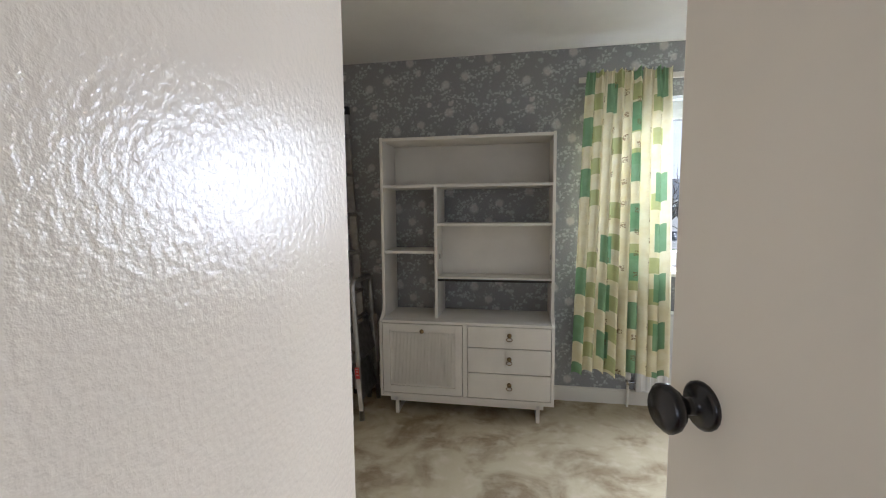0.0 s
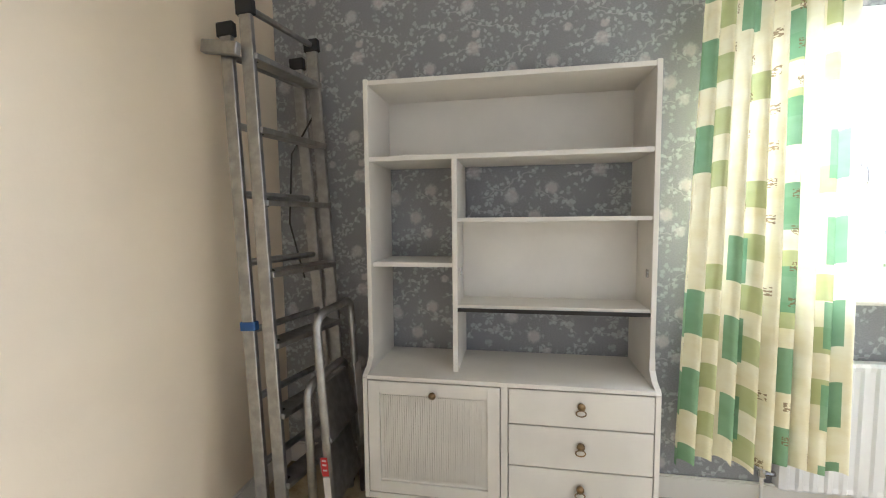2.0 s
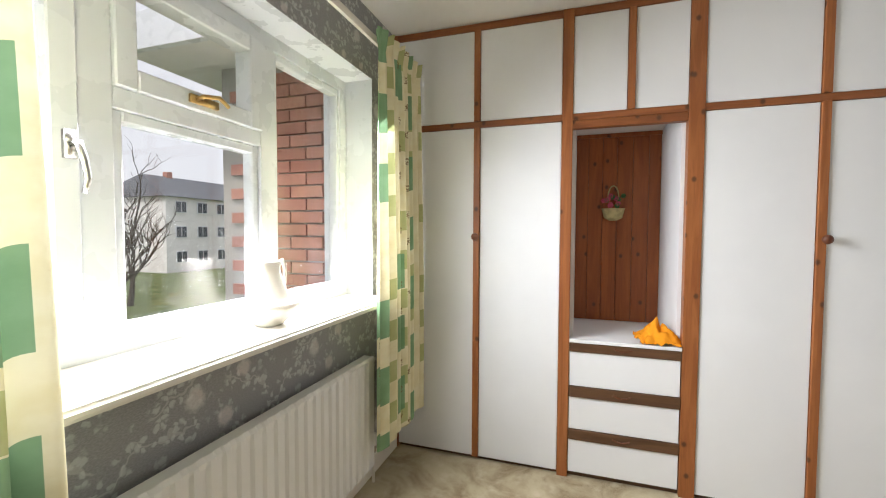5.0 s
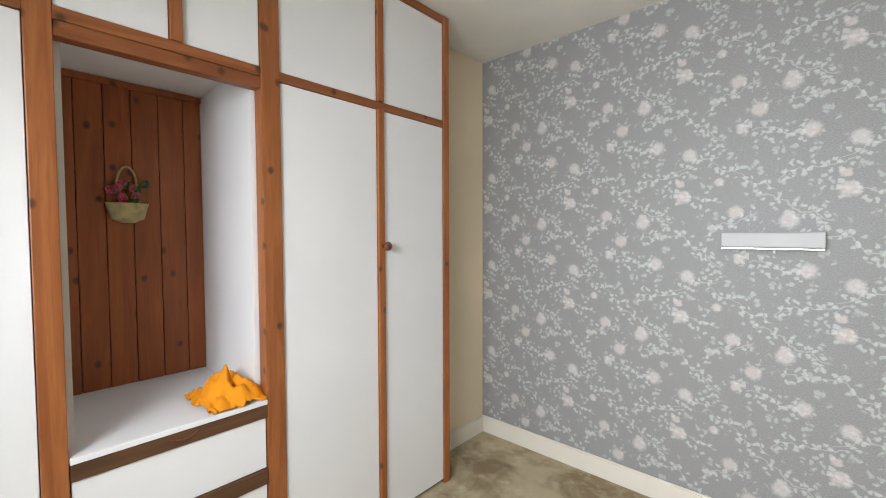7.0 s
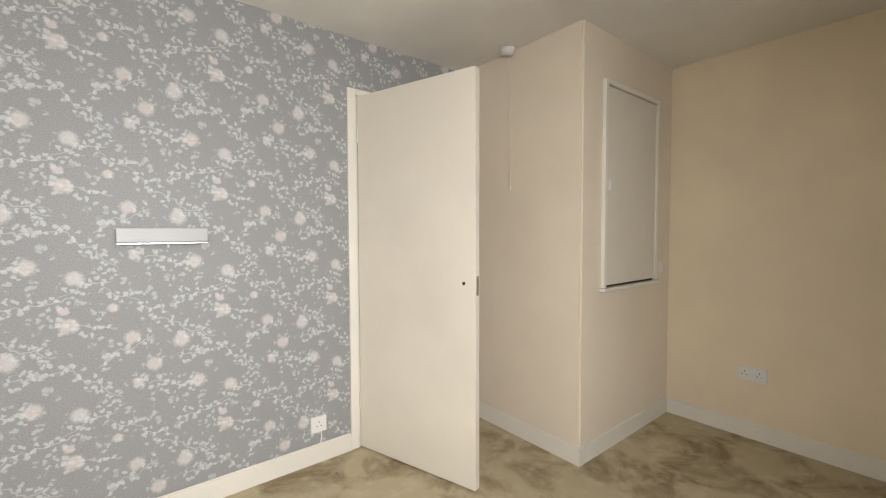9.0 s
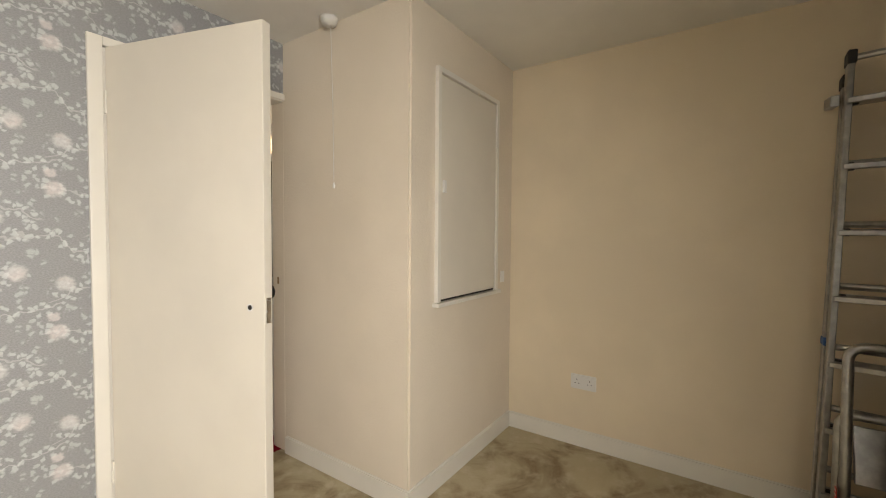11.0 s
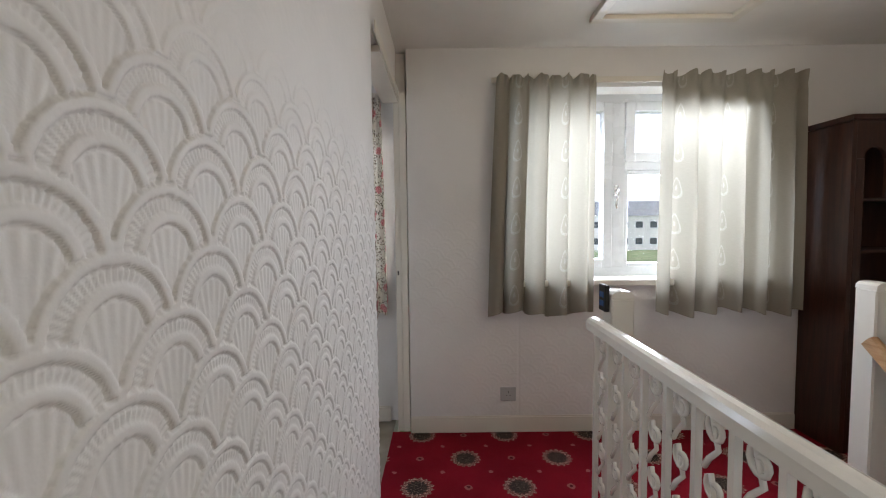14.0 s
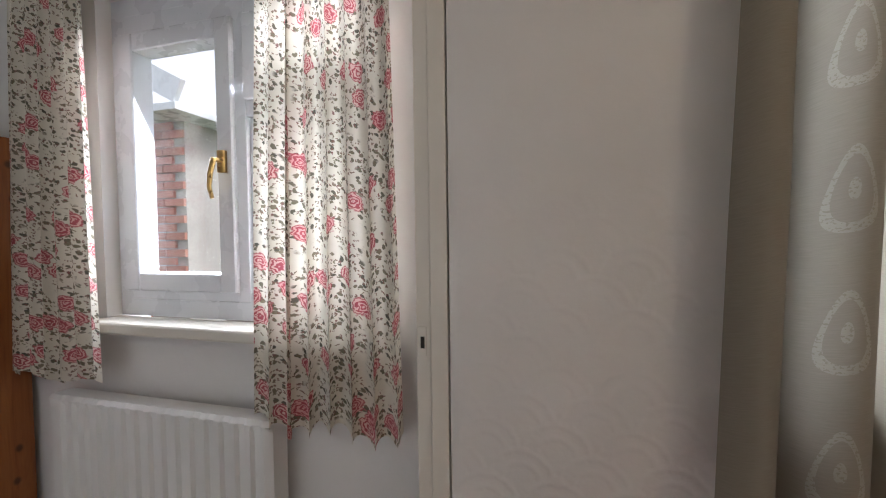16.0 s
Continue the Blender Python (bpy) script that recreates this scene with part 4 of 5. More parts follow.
for x in (-0.318, 0.362):
    part("catch", box(x, x + 0.006, FT + 0.03, FT + 0.045, 0.99, 1.02, 0.001), M_CHROME, unit)
for x in (UX0, UX1 - 0.018):   # curved foot of the upper sides
    bm = bmesh.new()
    pts = [(FT, 0.70), (FT - 0.004, 0.66), (FT - 0.03, 0.63), (FB + 0.012, 0.612), (FB + 0.002, 0.602), (BK - 0.2, 0.602), (BK - 0.2, 0.70)]
    a = [bm.verts.new((x - 0.001, y, z)) for y, z in pts]
    b = [bm.verts.new((x + 0.019, y, z)) for y, z in pts]
    bm.faces.new(a)
    bm.faces.new(b[::-1])
    for i in range(len(pts)):
        bm.faces.new((a[i], b[i], b[(i + 1) % len(pts)], a[(i + 1) % len(pts)]))
    bmesh.ops.recalc_face_normals(bm, faces=bm.faces[:])
    part("shaped_foot", bm, M_UNIT, unit)
dx0, dx1, dz0, dz1 = UX0 + 0.021, -0.161, 0.147, 0.592
flap = part("cupboard_door", box(dx0 + 0.045, dx1 - 0.045, FB + 0.010, FB + 0.018, dz0 + 0.045, dz1 - 0.045), M_UNIT, unit)
for b in ((dx0, dx0 + 0.045, dz0, dz1), (dx1 - 0.045, dx1, dz0, dz1), (dx0 + 0.045, dx1 - 0.045, dz0, dz0 + 0.045), (dx0 + 0.045, dx1 - 0.045, dz1 - 0.045, dz1)):
    part("door_rail", box(b[0], b[1], FB, FB + 0.018, b[2], b[3], 0.001), M_UNIT, flap)
bm = bmesh.new()
nr = 44
for i in range(nr):
    a = dx0 + 0.055 + (dx1 - dx0 - 0.11) * i / nr
    add_box(bm, a, a + (dx1 - dx0 - 0.11) / nr * 0.58, FB + 0.006, FB + 0.010, dz0 + 0.055, dz1 - 0.055)
tagged(part("reeding", bm, M_UNIT, flap), kind="stuff")


def knob(x, y, z, parent, ring=True):
    bm = lathe(bmesh.new(), [(0.0, 0.0), (0.009, -0.003), (0.010, -0.010), (0.014, -0.016), (0.013, -0.022), (0.0, -0.026)], (x, y, z), "y", 14)
    part("knob", bm, M_BRASS, parent, "aged brass knob", True)
    if ring:
        bm = bmesh.new()
        pts = [(x + 0.017 * math.cos(a), y - 0.012, z - 0.026 + 0.011 * math.sin(a)) for a in (2 * math.pi * k / 16 for k in range(17))]
        tube(bm, pts, 0.0025, 6, False)
        part("ring_pull", bm, M_BRASS, parent, "brass ring pull", True)


knob(-0.41, FB, 0.553, flap, False)
for z0, z1 in ((0.464, 0.592), (0.307, 0.459), (0.147, 0.302)):
    d = part("drawer", box(-0.129, UX1 - 0.021, FB, FB + 0.018, z0, z1, 0.0015), M_UNIT, unit)
    knob(0.123, FB, (z0 + z1) / 2 + 0.02, d)
for x in (-0.585, 0.295):
    for y in (FB + 0.02, BK - 0.06):
        part("leg", box(x - 0.011, x + 0.011, y, y + 0.024, 0.0, 0.118, 0.002), M_UNIT, unit)
    part("leg_rail", box(x - 0.010, x + 0.010, FB + 0.044, BK - 0.06, 0.0, 0.02, 0.002), M_UNIT, unit)

# ---- ladders ----
lad = thing("extension_ladder", (-0.99, 3.24, 0), "worn aluminium combination ladder with blue tape, leaning in the corner", "ladder")


def lerp(a, b, t):
    return tuple(p + (q - p) * t for p, q in zip(a, b))


FRONT = (((-0.945, 3.04, 0.0), (-1.055, 3.10, 1.97)), ((-0.87, 3.44, 0.0), (-0.985, 3.45, 1.97)))
REAR = (((-1.02, 3.035, 0.0), (-1.135, 3.10, 1.90)), ((-0.94, 3.45, 0.0), (-1.06, 3.46, 1.90)))
for pair, w in ((FRONT, 0.022), (REAR, 0.022)):
    for p, q in pair:
        part("stile", slant(p, q, w, 0.047), M_ALU, lad)
        part("end_cap", slant(lerp(p, q, 0.985), lerp(p, q, 1.012), 0.028, 0.066), M_BLACKPL, lad, "black rubber end cap")
        part("foot", slant(lerp(p, q, 0.0), lerp(p, q, 0.018), 0.027, 0.064), M_BLACKPL, lad, "black rubber foot")
for i in range(7):
    t = 0.12 + i * 0.132
    p, q = lerp(*FRONT[0], t), lerp(*FRONT[1], t)
    part("tread", slant(p, q, 0.075, 0.022, (1, 0, -0.06)), M_ALU, lad)
    part("tread_end", slant(p, lerp(p, q, 0.09), 0.03, 0.03, (1, 0, 0)), M_BLACKPL, lad)
    p, q = lerp(*REAR[0], t + 0.04), lerp(*REAR[1], t + 0.04)
    bm = bmesh.new()
    tube(bm, [p, q], 0.014, 8)
    part("rung", bm, M_ALU, lad)
bm = bmesh.new()
tube(bm, [lerp(*FRONT[0], 1.0), lerp(*FRONT[1], 1.0)], 0.013, 8)
part("top_bar", bm, M_ALU, lad)
part("stand_off_bar", slant((-1.20, 3.06, 1.83), (-1.06, 3.06, 1.81), 0.03, 0.045), M_ALU, lad)
part("blue_tape", slant(lerp(*REAR[0], 0.425), lerp(*REAR[0], 0.443), 0.027, 0.063), M_BLUE, lad, "band of blue tape")
bm = bmesh.new()
tube(bm, [lerp(*FRONT[1], 0.86), (-1.08, 3.42, 1.5), (-1.09, 3.40, 1.2), (-1.05, 3.44, 0.95)], 0.004, 6)
part("cord", bm, M_BLACKPL, lad)

step = thing("step_stool", (-0.80, 3.24, 0), "small folded aluminium step stool with a red and white label", "step ladder")


def hoop(xb, xt, y0, y1, h, r=0.05):
    pts = [(xb, y0, 0.0), (xb + (xt - xb) * 0.5, y0, h * 0.5), (xt, y0, h - r)]
    for k in range(1, 6):
        a = math.pi / 2 * k / 5
        pts.append((xt, y0 + r - r * math.cos(a), h - r + r * math.sin(a)))
    for k in range(0, 6):
        a = math.pi / 2 * k / 5
        pts.append((xt, y1 - r + r * math.sin(a), h - r + r * math.cos(a)))
    pts += [(xb + (xt - xb) * 0.5, y1, h * 0.5), (xb, y1, 0.0)]
    bm = bmesh.new()
    tube(bm, pts, 0.0165, 10)
    return bm


part("front_hoop", hoop(-0.775, -0.815, 3.085, 3.40, 0.865), M_ALU, step, "", True)
part("rear_hoop", hoop(-0.845, -0.855, 3.075, 3.41, 0.60), M_ALU, step, "", True)
for z, x in ((0.215, -0.79), (0.47, -0.80)):
    part("tread", slant((x - 0.02, 3.11, z), (x - 0.02, 3.38, z), 0.018, 0.20, (1, 0, 0.3)), M_ALU, step)
part("warning_label", slant((-0.772, 3.063, 0.07), (-0.786, 3.063, 0.27), 0.002, 0.026), M_LABEL, step, "worn white paper label")
part("warning_sign", slant((-0.787, 3.062, 0.275), (-0.794, 3.062, 0.345), 0.002, 0.026), M_RED, step, "red warning sticker")
for z in (0.295, 0.315, 0.331):
    part("print_bar", slant((-0.789 - (z - 0.295) * 0.1, 3.0605, z), (-0.789 - (z - 0.295) * 0.1, 3.0605, z + 0.006), 0.001, 0.016), M_LABEL, step)
part("paper_label", slant((-0.757, 3.36, 0.28), (-0.775, 3.36, 0.60), 0.07, 0.002, (0, 1, 0)), M_LABEL, step, "worn paper instruction sheet")

# ---- fitted wardrobe ----
ward = thing("fitted_wardrobe", (2.9, 2.4, 0), "fitted wardrobe in white laminate and orange pine with open alcove", "wardrobe")
WX = 2.755
for nm, b, m in (("post", (3.545, 3.57), M_PINE), ("post", (2.617, 2.668), M_PINE), ("post", (2.055, 2.120), M_PINE), ("post", (1.190, 1.229), M_PINE)):
    part(nm, box(WX, WX + 0.05, b[0], b[1], 0.0, H - 0.002, 0.002), m, ward)
for b in ((2.668, 3.545), (2.12, 2.617), (1.229, 2.055)):
    part("top_rail", box(WX + 0.002, WX + 0.05, b[0], b[1], 2.272, H - 0.003, 0.002), M_PINE_Y, ward)
    part("middle_rail", box(WX + 0.002, WX + 0.05, b[0], b[1], 1.774, 1.806, 0.002), M_PINE_Y, ward)
    part("kick_board", box(WX + 0.03, WX + 0.05, b[0], b[1], 0.0, 0.02), M_BROWN, ward)
part("alcove_head", box(WX + 0.003, WX + 0.045, 2.12, 2.617, 1.735, 1.773, 0.002), M_PINE_Y, ward)
for y, z0, z1 in ((3.094, 0.02, 1.774), (3.094, 1.806, 2.272), (1.621, 0.02, 1.774), (1.621, 1.806, 2.272), (2.358, 1.806, 2.272)):
    part("cover_strip", box(WX - 0.004, WX + 0.045, y - 0.016, y + 0.016, z0, z1, 0.002), M_PINE, ward)
for a, b in ((3.110, 3.545), (2.668, 3.078), (1.637, 2.055), (1.229, 1.605)):
    part("tall_door", box(WX + 0.008, WX + 0.026, a + 0.002, b - 0.002, 0.022, 1.772, 0.0015), M_LAMI, ward)
for a, b in ((3.110, 3.545), (2.668, 3.078), (2.374, 2.617), (2.12, 2.342), (1.637, 2.055), (1.229, 1.605)):
    part("top_door", box(WX + 0.008, WX + 0.026, a + 0.002, b - 0.002, 1.808, 2.270, 0.0015), M_LAMI, ward)
for y in (3.094, 1.614):
    bm = lathe(bmesh.new(), [(0.0, 0.0), (0.009, -0.001), (0.008, -0.014), (0.017, -0.022), (0.020, -0.030), (0.015, -0.038), (0.0, -0.041)], (WX - 0.003, y, 1.205), "x", 16)
    part("door_knob", bm, M_KNOBWOOD, ward, "turned dark wooden knob", True)
part("end_panel", box(WX + 0.05, 2.958, 1.192, 1.21, 0, H - 0.003), M_LAMI, ward)
for y in (2.60, 2.12):
    part("alcove_side", box(WX + 0.051, 3.28, y, y + 0.017, 0.70, 1.86), M_LAMI, ward)
part("alcove_soffit", box(WX + 0.046, 3.29, 2.137, 2.60, 1.815, 1.83), M_LAMI, ward)
part("alcove_shelf", box(WX - 0.006, 3.285, 2.1215, 2.6155, 0.686, 0.703, 0.002), M_LAMI, ward, "pale grey white laminate shelf")
bd = [2.137, 2.20, 2.285, 2.37, 2.45, 2.53, 2.60]
for a, b in zip(bd, bd[1:]):
    part("pine_board", box(3.28, 3.295, a + 0.001, b - 0.001, 0.703, 1.8, 0.0025), M_PINEBACK, ward)
part("board_backing", box(3.2952, 3.2985, 2.137, 2.60, 0.703, 1.8), M_BROWN, ward)
part("alcove_batten", box(3.27, 3.28, 2.137, 2.60, 1.79, 1.812), M_PINEBACK, ward)
for z0, z1 in ((0.640, 0.684), (0.412, 0.466), (0.196, 0.248)):
    part("drawer_rail", box(WX - 0.002, WX + 0.04, 2.1215, 2.6155, z0, z1, 0.003), M_BROWN, ward, "dark brown wooden drawer grip")
    bm = bmesh.new()
    tube(bm, [(WX - 0.003, 2.33, z0 + 0.03), (WX - 0.004, 2.35, z0 + 0.022), (WX - 0.005, 2.37, z0 + 0.018), (WX - 0.004, 2.39, z0 + 0.022), (WX - 0.003, 2.41, z0 + 0.03)], 0.004, 6)
    part("carved_grip", bm, M_KNOBWOOD, ward)
for z0, z1 in ((0.468, 0.638), (0.250, 0.410), (0.03, 0.194)):
    part("drawer_front", box(WX + 0.006, WX + 0.024, 2.124, 2.614, z0, z1, 0.0015), M_LAMI, ward)

light = thing("strip_light", (2.84, 2.40, 1.80), "slim white strip light with a pull switch inside the alcove", "lamp")
part("tube_housing", box(2.82, 2.86, 2.19, 2.50, 1.79, 1.815, 0.004), M_PLASTIC, light)
bm = lathe(bmesh.new(), [(0.006, 1.765), (0.009, 1.77), (0.005, 1.79)], (2.83, 2.27, 0), "z", 10)
part("pull_switch", bm, M_PLASTIC, light)

# orange duster
bm = bmesh.new()
n = 34
g = [[None] * (n + 1) for _ in range(n + 1)]
for i in range(n + 1):
    for j in range(n + 1):
        u, v = i / n - 0.5, j / n - 0.5
        r = math.hypot(u, v)
        fold = noise.noise(Vector((u * 5, v * 5, 1.3)))
        fold2 = noise.noise(Vector((u * 11, v * 11, 7.3)))
        hgt = max(0.0, 0.125 * math.exp(-((u + 0.05) ** 2 + (v - 0.1) ** 2) * 9) * (0.7 + 0.75 * fold) + 0.025 * fold2 + 0.006)
        g[i][j] = bm.verts.new((2.87 + u * 0.25 + 0.02 * fold2, 2.215 - v * 0.17 * (1 + 0.3 * fold), 0.706 + hgt * (1 - 0.6 * (2 * max(abs(u), abs(v))) ** 4)))
for i in range(n):
    for j in range(n):
        f = bm.faces.new((g[i][j], g[i + 1][j], g[i + 1][j + 1], g[i][j + 1]))
        f.smooth = True
ob = thing("duster", (2.87, 2.215, 0.704), "crumpled orange dusting cloth on the alcove shelf", "cloth")
part("cloth", bm, M_ORANGE, ob)

bsk = thing("flower_basket", (3.265, 2.39, 1.30), "small straw wall basket of pink cloth flowers hung on the boarding", "ornament")
bm = bmesh.new()
lathe(bm, [(0.02, 1.30), (0.05, 1.315), (0.062, 1.36), (0.066, 1.372), (0.058, 1.372)], (3.262, 2.39, 0), "z", 16)
for v in bm.verts:
    v.co.x = min(3.279, 3.262 + (v.co.x - 3.262) * 0.4)
part("basket", bm, M_BASKET, bsk, "woven straw half basket")
bm = bmesh.new()
tube(bm, [(3.268, 2.39 + 0.03 * math.cos(a), 1.43 + 0.075 * math.sin(a)) for a in (math.pi * k / 10 for k in range(11))], 0.004, 6)
part("loop", bm, M_BASKET, bsk)
rr = random.Random(3)
for k in range(14):
    y, z = 2.39 + rr.uniform(-0.055, 0.055), 1.385 + rr.uniform(0, 0.07)
    bm = bmesh.new()
    for q in range(6):
        a = q * math.pi / 3
        tube(bm, [(3.262, y, z), (3.255, y + 0.011 * math.cos(a), z + 0.011 * math.sin(a)), (3.258, y + 0.015 * math.cos(a), z + 0.015 * math.sin(a))], [0.003, 0.006, 0.002], 5)
    part("flower" if k % 3 else "leaf_spray", bm, M_PINK if k % 3 else M_LEAF, bsk)

# ---- bulkhead hatch, sockets, fittings ----
hat = thing("wall_hatch", (-0.69, 1.55, 1.45), "white painted cupboard hatch set in the bulkhead wall", "hatch")
for b in ((-0.405, -0.378, 0.925, 2.056), (-1.016, -0.989, 0.925, 2.056)):
    part("frame_side", box(b[0], b[1], 1.546, 1.572, b[2], b[3], 0.003), M_TRIM, hat)
part("frame_head", box(-0.989, -0.405, 1.546, 1.572, 2.03, 2.056, 0.003), M_TRIM, hat)
part("frame_sill", box(-1.03, -0.362, 1.546, 1.588, 0.905, 0.925, 0.003), M_TRIM, hat)
lid = part("hatch_door", box(-0.985, -0.409, 1.546, 1.563, 0.937, 2.022, 0.002), M_DOOR, hat)
# solid dark strip drawn in for the shadow line below the hatch door
part("shadow_gap", box(-0.985, -0.409, 1.546, 1.556, 0.9255, 0.9365), M_SHADOWGAP, hat)
part("latch", box(-0.445, -0.425, 1.563, 1.575, 1.46, 1.52, 0.002), M_PLASTIC, lid, "small painted latch")


def plate(name, at, axis, w, h, label, holes=1, mat=M_PLASTIC):
    """A wall plate; axis is the way it faces: '+x', '-y' and so on."""
    x, y, z = at
    s = 1 if axis[0] == "+" else -1
    ob = thing(name, at, label, "socket")

    def slab(u0, u1, z0, z1, d0, d1, bevel=0.0):
        if axis[1] == "x":
            return box(min(x + s * d0, x + s * d1), max(x + s * d0, x + s * d1), y + u0, y + u1, z + z0, z + z1, bevel)
        return box(x + u0, x + u1, min(y + s * d0, y + s * d1), max(y + s * d0, y + s * d1), z + z0, z + z1, bevel)

    part("face_plate", slab(-w / 2, w / 2, -h / 2, h / 2, 0, 0.012, 0.003), mat, ob)
    for k in range(holes):
        c = (k - (holes - 1) / 2) * w / max(holes, 1)
        for du, dz, hw, hh in ((0, 0.013, 0.002, 0.005), (-0.011, -0.008, 0.0035, 0.002), (0.011, -0.008, 0.0035, 0.002)):
            part("pin_hole", slab(c + du - hw, c + du + hw, dz - hh, dz + hh, 0.0119, 0.0126), M_SHADOWGAP, ob)
        part("rocker", slab(c - 0.006, c + 0.006, 0.025, 0.037, 0.0119, 0.0145), mat, ob)
    return ob


plate("wall_socket", (XW, 2.035, 0.385), "+x", 0.146, 0.086, "white double wall socket on the cream wall", 2)
plate("wall_socket", (0.868, YS, 0.205), "+y", 0.086, 0.086, "white single wall socket low on the papered wall", 1)
plate("wall_socket", (-0.10, YL, 0.235), "+y", 0.095, 0.086, "aged grey white wall socket on the landing wall", 1, M_GREYWHITE)
plate("fused_switch", (-1.11, 1.546, 0.995), "+y", 0.05, 0.07, "small white switch plate beside the hatch", 0)
bm = bmesh.new()
tube(bm, [(0.855, YS + 0.008, 0.162), (0.852, YS + 0.006, 0.13), (0.86, YS + 0.006, 0.10)], 0.0035, 6)
ob = thing("loose_cable", (0.855, YS + 0.006, 0.10), "short white cable below the wall socket", "cable")
part("cable", bm, M_PLASTIC, ob)

ob = thing("wall_light", (1.533, YS, 1.225), "slim painted metal wall light fitting without a lamp", "lamp")
part("housing", box(1.372, 1.694, YS, YS + 0.045, 1.197, 1.258, 0.004), M_GREYWHITE, ob)
part("lower_lip", box(1.374, 1.692, YS + 0.002, YS + 0.05, 1.190, 1.1965, 0.001), M_CHROME, ob)
bm = bmesh.new()
tube(bm, [(1.52, YS + 0.03, 1.19), (1.52, YS + 0.03, 1.175)], 0.004, 6)
part("pull_stub", bm, M_PLASTIC, ob)

ob = thing("pull_switch", (-0.14, 1.08, H), "white ceiling pull switch with a hanging cord", "switch")
bm = lathe(bmesh.new(), [(0.042, H), (0.042, H - 0.012), (0.034, H - 0.035), (0.0, H - 0.037)], (-0.14, 1.08, 0), "z", 20)
part("switch_body", bm, M_PLASTIC, ob, "", True)
bm = bmesh.new()
tube(bm, [(-0.15, 1.08, H - 0.03), (-0.162, 1.08, 1.9), (-0.168, 1.08, 1.52)], 0.0014, 5)
part("cord", bm, M_PLASTIC, ob)
bm = lathe(bmesh.new(), [(0.002, 1.515), (0.006, 1.50), (0.006, 1.485), (0.0, 1.482)], (-0.168, 1.08, 0), "z", 10)
part("pull", bm, M_PLASTIC, ob)

ob = thing("ceiling_rose", (0.115, 1.70, H), "white ceiling rose with a bare lamp holder", "lamp")
bm = lathe(bmesh.new(), [(0.05, H), (0.05, H - 0.008), (0.038, H - 0.024), (0.012, H - 0.028)], (0.115, 1.70, 0), "z", 20)
part("rose", bm, M_PLASTIC, ob, "", True)
bm = lathe(bmesh.new(), [(0.012, H - 0.026), (0.018, H - 0.035), (0.018, H - 0.06), (0.014, H - 0.065)], (0.115, 1.70, 0), "z", 14)
part("lamp_holder", bm, M_PLASTIC, ob, "", True)

# jug and bowl
jug = thing("jug", (1.80, 3.60, 0.93), "cream china water jug standing in a bowl", "jug")
bx, by = 1.80, 3.60
bm = lathe(bmesh.new(), [(0.0, 0.930), (0.035, 0.932), (0.06, 0.965), (0.064, 1.0), (0.055, 1.04), (0.04, 1.08), (0.037, 1.10), (0.044, 1.125), (0.041, 1.127), (0.034, 1.10)], (bx, by, 0), "z", 24)
for v in bm.verts:
    if v.co.z > 1.1 and v.co.x < bx - 0.02:
        v.co.x -= 0.02
part("body", bm, M_CHINA, jug, "", True)
bm = bmesh.new()
tube(bm, [(bx + 0.037, by, 1.115), (bx + 0.07, by, 1.125), (bx + 0.085, by, 1.09), (bx + 0.08, by, 1.04), (bx + 0.055, by, 1.01)], 0.007, 8)
part("handle", bm, M_CHINA, jug, "", True)
bowl = thing("wash_bowl", (bx, by, 0.906), "wide cream china bowl on the window board", "bowl")
bm = lathe(bmesh.new(), [(0.045, 0.906), (0.05, 0.912), (0.075, 0.935), (0.098, 0.965), (0.104, 0.985), (0.100, 0.985), (0.072, 0.943), (0.04, 0.929), (0.0, 0.928)], (bx, by, 0), "z", 28)
part("dish", bm, M_CHINA, bowl, "", True)

# ---- landing: balustrade, stairs, lamp, bookcase, hatch ----
bal = thing("stair_balustrade", (-0.29, -0.25, 0), "white painted balustrade with scrolled iron balusters and a newel post", "railing")


def newel(parent, x, y, top):
    part("newel_post", newel_mesh(x, y, top), M_RAILPAINT, parent)


def newel_mesh(x, y, top):
    bm = bmesh.new()
    add_box(bm, x - 0.045, x + 0.045, y - 0.045, y + 0.045, 0, top - 0.03)
    bmesh.ops.bevel(bm, geom=bm.edges[:], offset=0.006, segments=1, affect="EDGES")
    prev = None
    pts = [(-0.045, 0), (-0.042, 0.016), (-0.03, 0.027), (0, 0.031), (0.03, 0.027), (0.042, 0.016), (0.045, 0)]
    a = [bm.verts.new((x + px, y - 0.043, top - 0.031 + pz)) for px, pz in pts]
    b = [bm.verts.new((x + px, y + 0.043, top - 0.031 + pz)) for px, pz in pts]
    bm.faces.new(a)
    bm.faces.new(b[::-1])
    for i in range(len(pts) - 1):
        bm.faces.new((a[i], b[i], b[i + 1], a[i + 1]))
    bmesh.ops.recalc_face_normals(bm, faces=bm.faces[:])
    return bm


